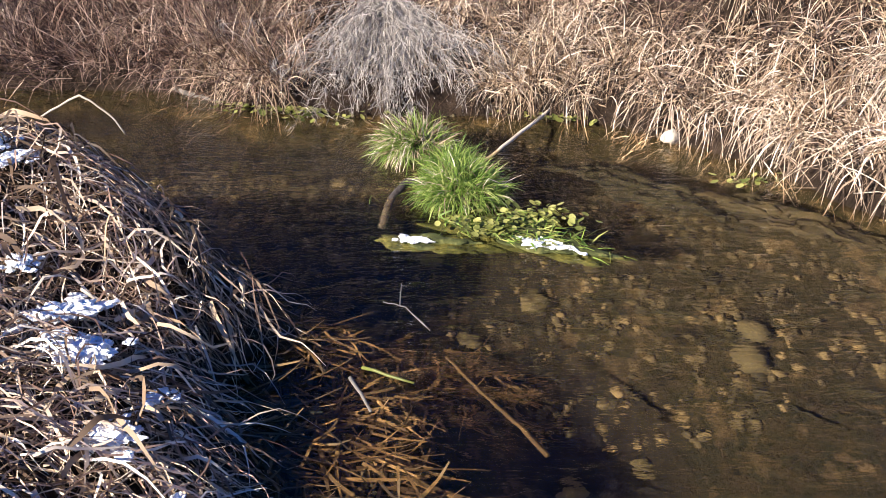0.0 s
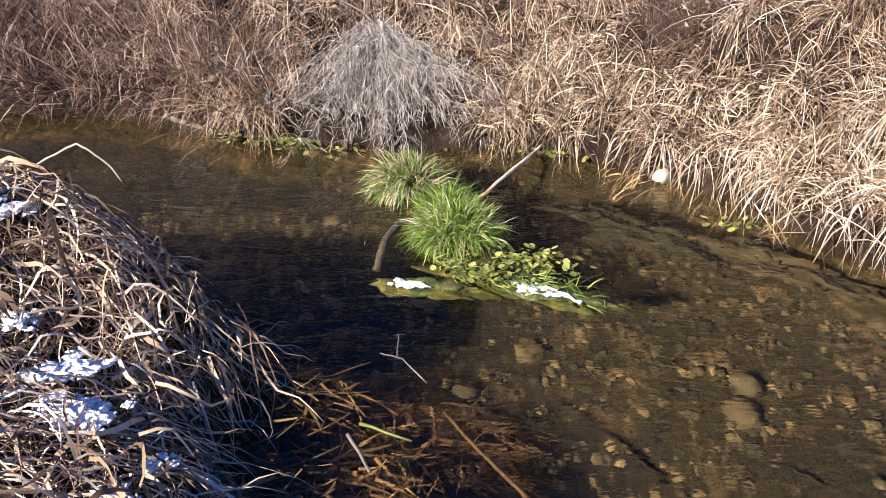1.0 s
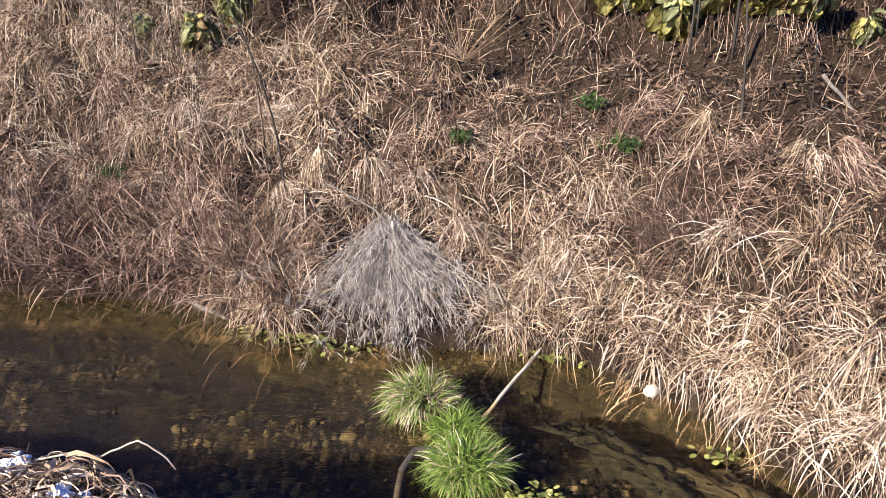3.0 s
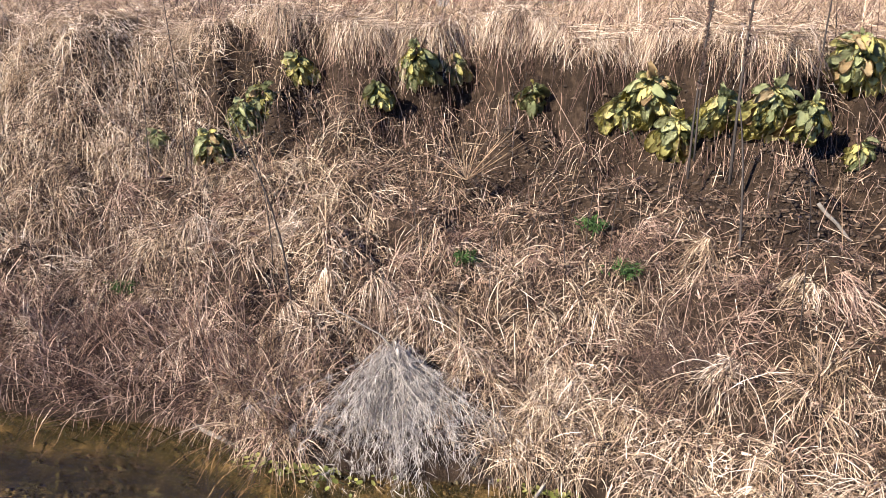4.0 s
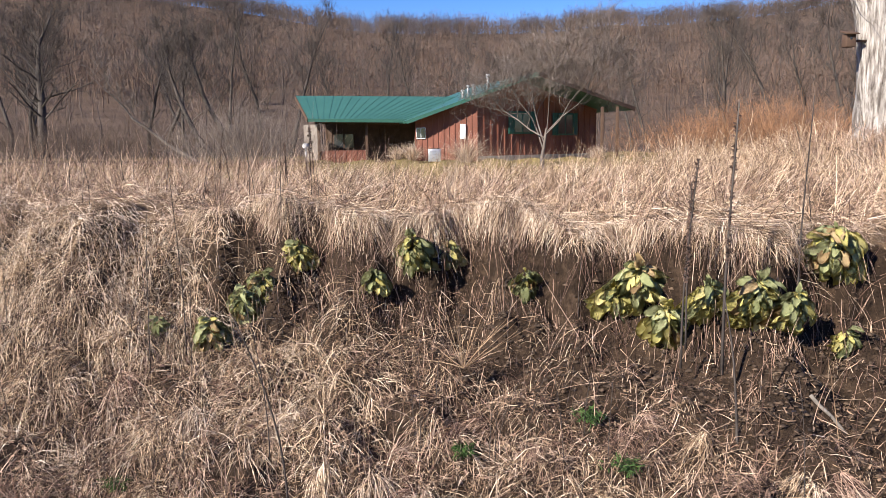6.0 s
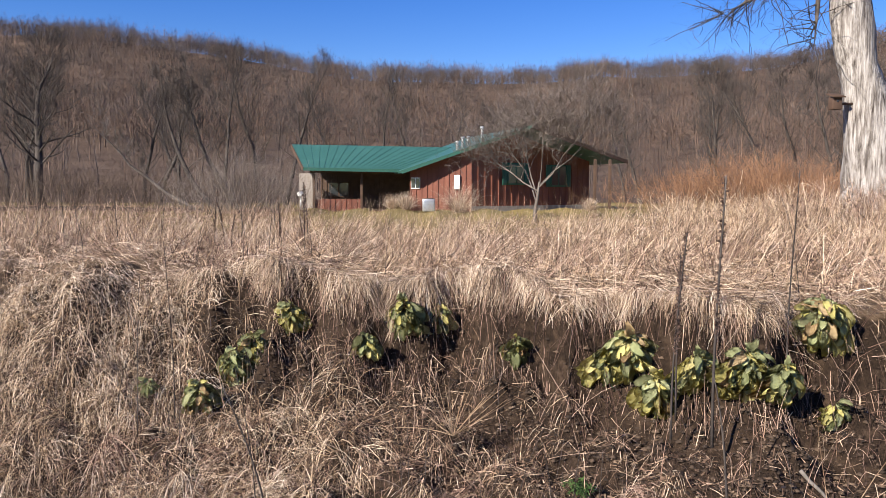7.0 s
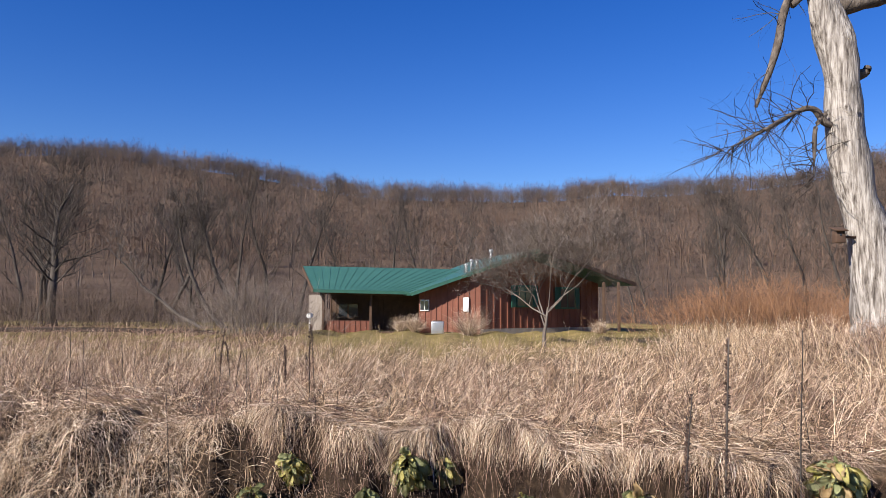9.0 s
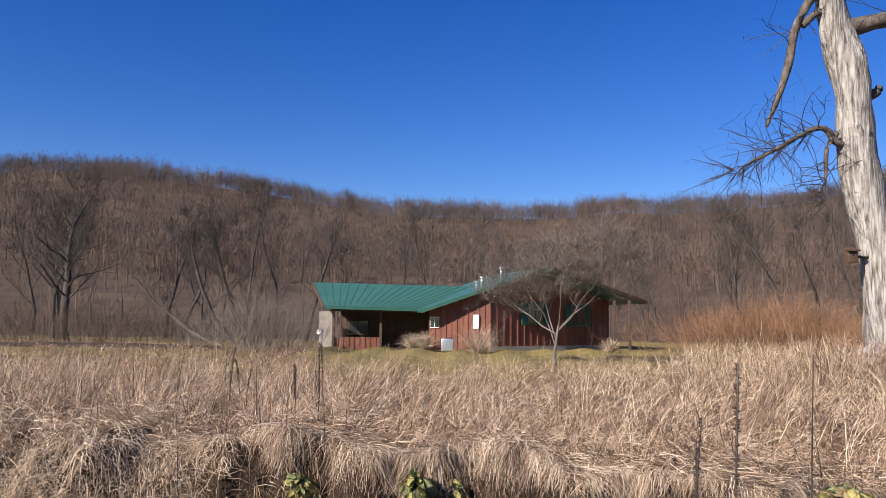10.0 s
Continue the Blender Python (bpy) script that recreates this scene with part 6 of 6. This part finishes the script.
fascia((-6.69, 42.76, 4.66), (-1.43, 42.69, 4.55), 0.2, DARKWOOD_AND_SHADE, "beam")
for x in (-6.48, -3.85):
    part("post", box((0.14, 0.14, 2.3), (x, 42.71, FLOOR + 1.0), 0.01), DARKWOOD_AND_SHADE, house)
part("porch_floor", box((5.2, 2.1, 0.25), (-3.8, 43.8, FLOOR - 0.12), 0.02), DARKWOOD_AND_SHADE, house)
# gabled wing, turned to the right
A, PK, PKB, RE = (-1.56, 40.85, 4.64), (5.22, 40.08, 6.98), (2.28, 48.60, 6.88), (11.14, 43.80, 5.28)
wall((-1.13, 41.76), (2.11, 40.94), FLOOR, 4.67, 0.2, REDWALL, z1b=5.85)
wall((2.11, 40.94), (5.21, 42.94), FLOOR + 0.25, 5.85, 0.2, REDWALL, battens=0.42, z1b=6.91)
wall((5.21, 42.94), (9.30, 45.59), FLOOR + 0.25, 6.91, 0.2, REDWALL, battens=0.42, z1b=5.71)
wall((9.30, 45.59), (7.38, 49.29), FLOOR + 0.25, 5.71, 0.2, REDWALL)
wall((2.11, 40.89), (9.34, 45.57), FLOOR - 0.5, FLOOR + 0.25, 0.3, CONCRETE, "foundation", 0)
slab([(-3.81, 48.60, 4.64), A, PK, PKB], 0.14, ROOF, "roof")
slab([RE, (7.88, 49.88, 5.22), PKB, PK], 0.14, ROOF, "roof", 22)
fascia((A[0], A[1] - 0.03, A[2] - 0.08), (PK[0], PK[1] - 0.03, PK[2] - 0.08), 0.18, TRIM_GREEN)
fascia((PK[0], PK[1] - 0.03, PK[2] - 0.08), (RE[0], RE[1] - 0.03, RE[2] - 0.08), 0.2, DARKWOOD_AND_SHADE)
for x, y in ((9.88, 42.66), (9.02, 42.49)):
    part("post", box((0.15, 0.15, 2.9), (x, y, FLOOR + 1.35), 0.01), DARKWOOD_AND_SHADE, house)


def window(x, y, z, w, h, turn, shutters=True, white=False, dark=False):
    fr = part("window", box((w, 0.08, h), (0, 0, 0), 0.01), WHITE if white else DARKWOOD_AND_SHADE if dark else TRIM_GREEN, house)
    fr.matrix_basis = pose(x, y, z, 0, 0, turn)
    for k in (-0.25, 0.25):
        part("pane", box((w * 0.42, 0.02, h * 0.84), (k * w, -0.045, 0)), GLASS, fr, smooth=False)
    if shutters:
        for k in (-1, 1):
            sh = part("shutter", box((w * 0.3, 0.05, h), (k * w * 0.68, -0.02, 0), 0.01), TRIM_GREEN, fr)
            for q in range(6):
                part("slat", box((w * 0.24, 0.02, h * 0.1), (k * w * 0.68, -0.055, h * (q - 2.5) * 0.15)), TRIM_GREEN, sh, smooth=False)


window(7.27, 44.19, 4.42, 1.15, 1.25, 34)
window(4.64, 42.49, 4.50, 1.15, 1.22, 34)
window(-5.37, 44.92, 3.63, 1.2, 0.9, -1, False, dark=True)
window(-0.85, 41.65, 3.99, 0.5, 0.6, -15, False, True)
part("meter_box", box((0.3, 0.16, 0.75), (0, 0, 0), 0.02), WHITE, house).matrix_basis = pose(1.38, 41.07, 4.04, 0, 0, -15)
for x, y, z, h in ((1.40, 41.80, 5.85, 0.4), (1.68, 41.72, 5.95, 0.53), (1.96, 41.54, 6.03, 0.48), (2.70, 41.20, 6.29, 0.7)):
    part("vent_pipe", tube([(x, y, z - 0.3), (x, y, z + h * 0.5), (x, y, z + h * 0.8)], [0.07, 0.07, 0.07], 10), METAL, house)
    part("vent_cap", tube([(x, y, z + h * 0.8), (x, y, z + h)], [0.11, 0.11], 10), METAL, house)

ac = empty("air_conditioner", (-0.14, 40.2, height(-0.14, 40.2)), "grey outdoor air-conditioner unit on the lawn by the house", "air conditioner")
part("cabinet", box((0.66, 0.62, 0.66), (0, 0, 0.35), 0.04), METAL, ac)
part("grille", tube([(0, 0, 0.675), (0, 0, 0.72)], [0.26, 0.22], 16), DARKWOOD_AND_SHADE, ac)
for q in range(7):
    part("louvre", box((0.55, 0.02, 0.035), (0, -0.32, 0.1 + q * 0.08)), METAL, ac, smooth=False)
for x, y, h, r in ((1.43, 39.15, 1.45, 0.42), (-1.35, 41.0, 0.9, 0.28), (-2.1, 41.5, 0.8, 0.25), (8.4, 40.8, 0.65, 0.3)):
    k = 700
    o = rng.normal(0, r * 0.25, (k, 3)) * np.array([1, 1, 0])
    v, f = blades(o, o * 3 + rng.normal(0, 0.2, (k, 3)) + np.array([0, 0, 1]), rng.uniform(0.6, 1.1, k) * h * 1.15, 0.010, rng.uniform(0.4, 1.6, k), 4, 0.2)
    ob = tagged(mesh_object("ornamental_grass", v, f, STRAW_PALE), "tall dry ornamental grass by the house wall", "grass clump", "ornamental grass by the house")
    ob.matrix_basis = pose(x, y, height(x, y))

bird = empty("birdhouse", (9.43, 18.3, 5.72), "small brown wooden birdhouse on the dead tree", "birdhouse")
part("box", box((0.22, 0.22, 0.3), (0, 0, 0), 0.01), DARKWOOD_AND_SHADE, bird)
part("roof", box((0.3, 0.34, 0.03), (0, -0.02, 0.18), 0.005, Matrix.Rotation(0.3, 4, "X")), DARKWOOD_AND_SHADE, bird)
part("entrance", tube([(0, -0.105, 0.04), (0, -0.116, 0.04)], [0.03, 0.03], 12), GLASS, bird)
part("bracket", box((0.5, 0.05, 0.05), (0.25, 0.1, 0)), DARKWOOD_AND_SHADE, bird)
dish = empty("satellite_dish", (-7.05, 41.75, height(-7.05, 41.75)), "small white satellite dish on a post by the porch", "satellite dish")
part("post", tube([(0, 0, 0), (0, 0, 0.75)], [0.03, 0.03], 8), METAL, dish)
bm = tube([(0, -0.02, 0.85), (0, -0.06, 0.87), (0, -0.1, 0.9)], [0.04, 0.14, 0.18], 18)
part("reflector", bm, WHITE, dish)
part("arm", tube([(0, -0.05, 0.7), (0, -0.4, 0.78)], [0.012, 0.012], 6), METAL, dish)
berm = lump((11, 0.5, 0.28), 1.0, 3.0, 0.3, 5)
tagged(part("earth_berm", berm, SOIL), "low dark earth edge along the track before the thicket", "earth bank").matrix_basis = pose(-21.7, 40, height(-21.7, 40), 0, 0, 4)
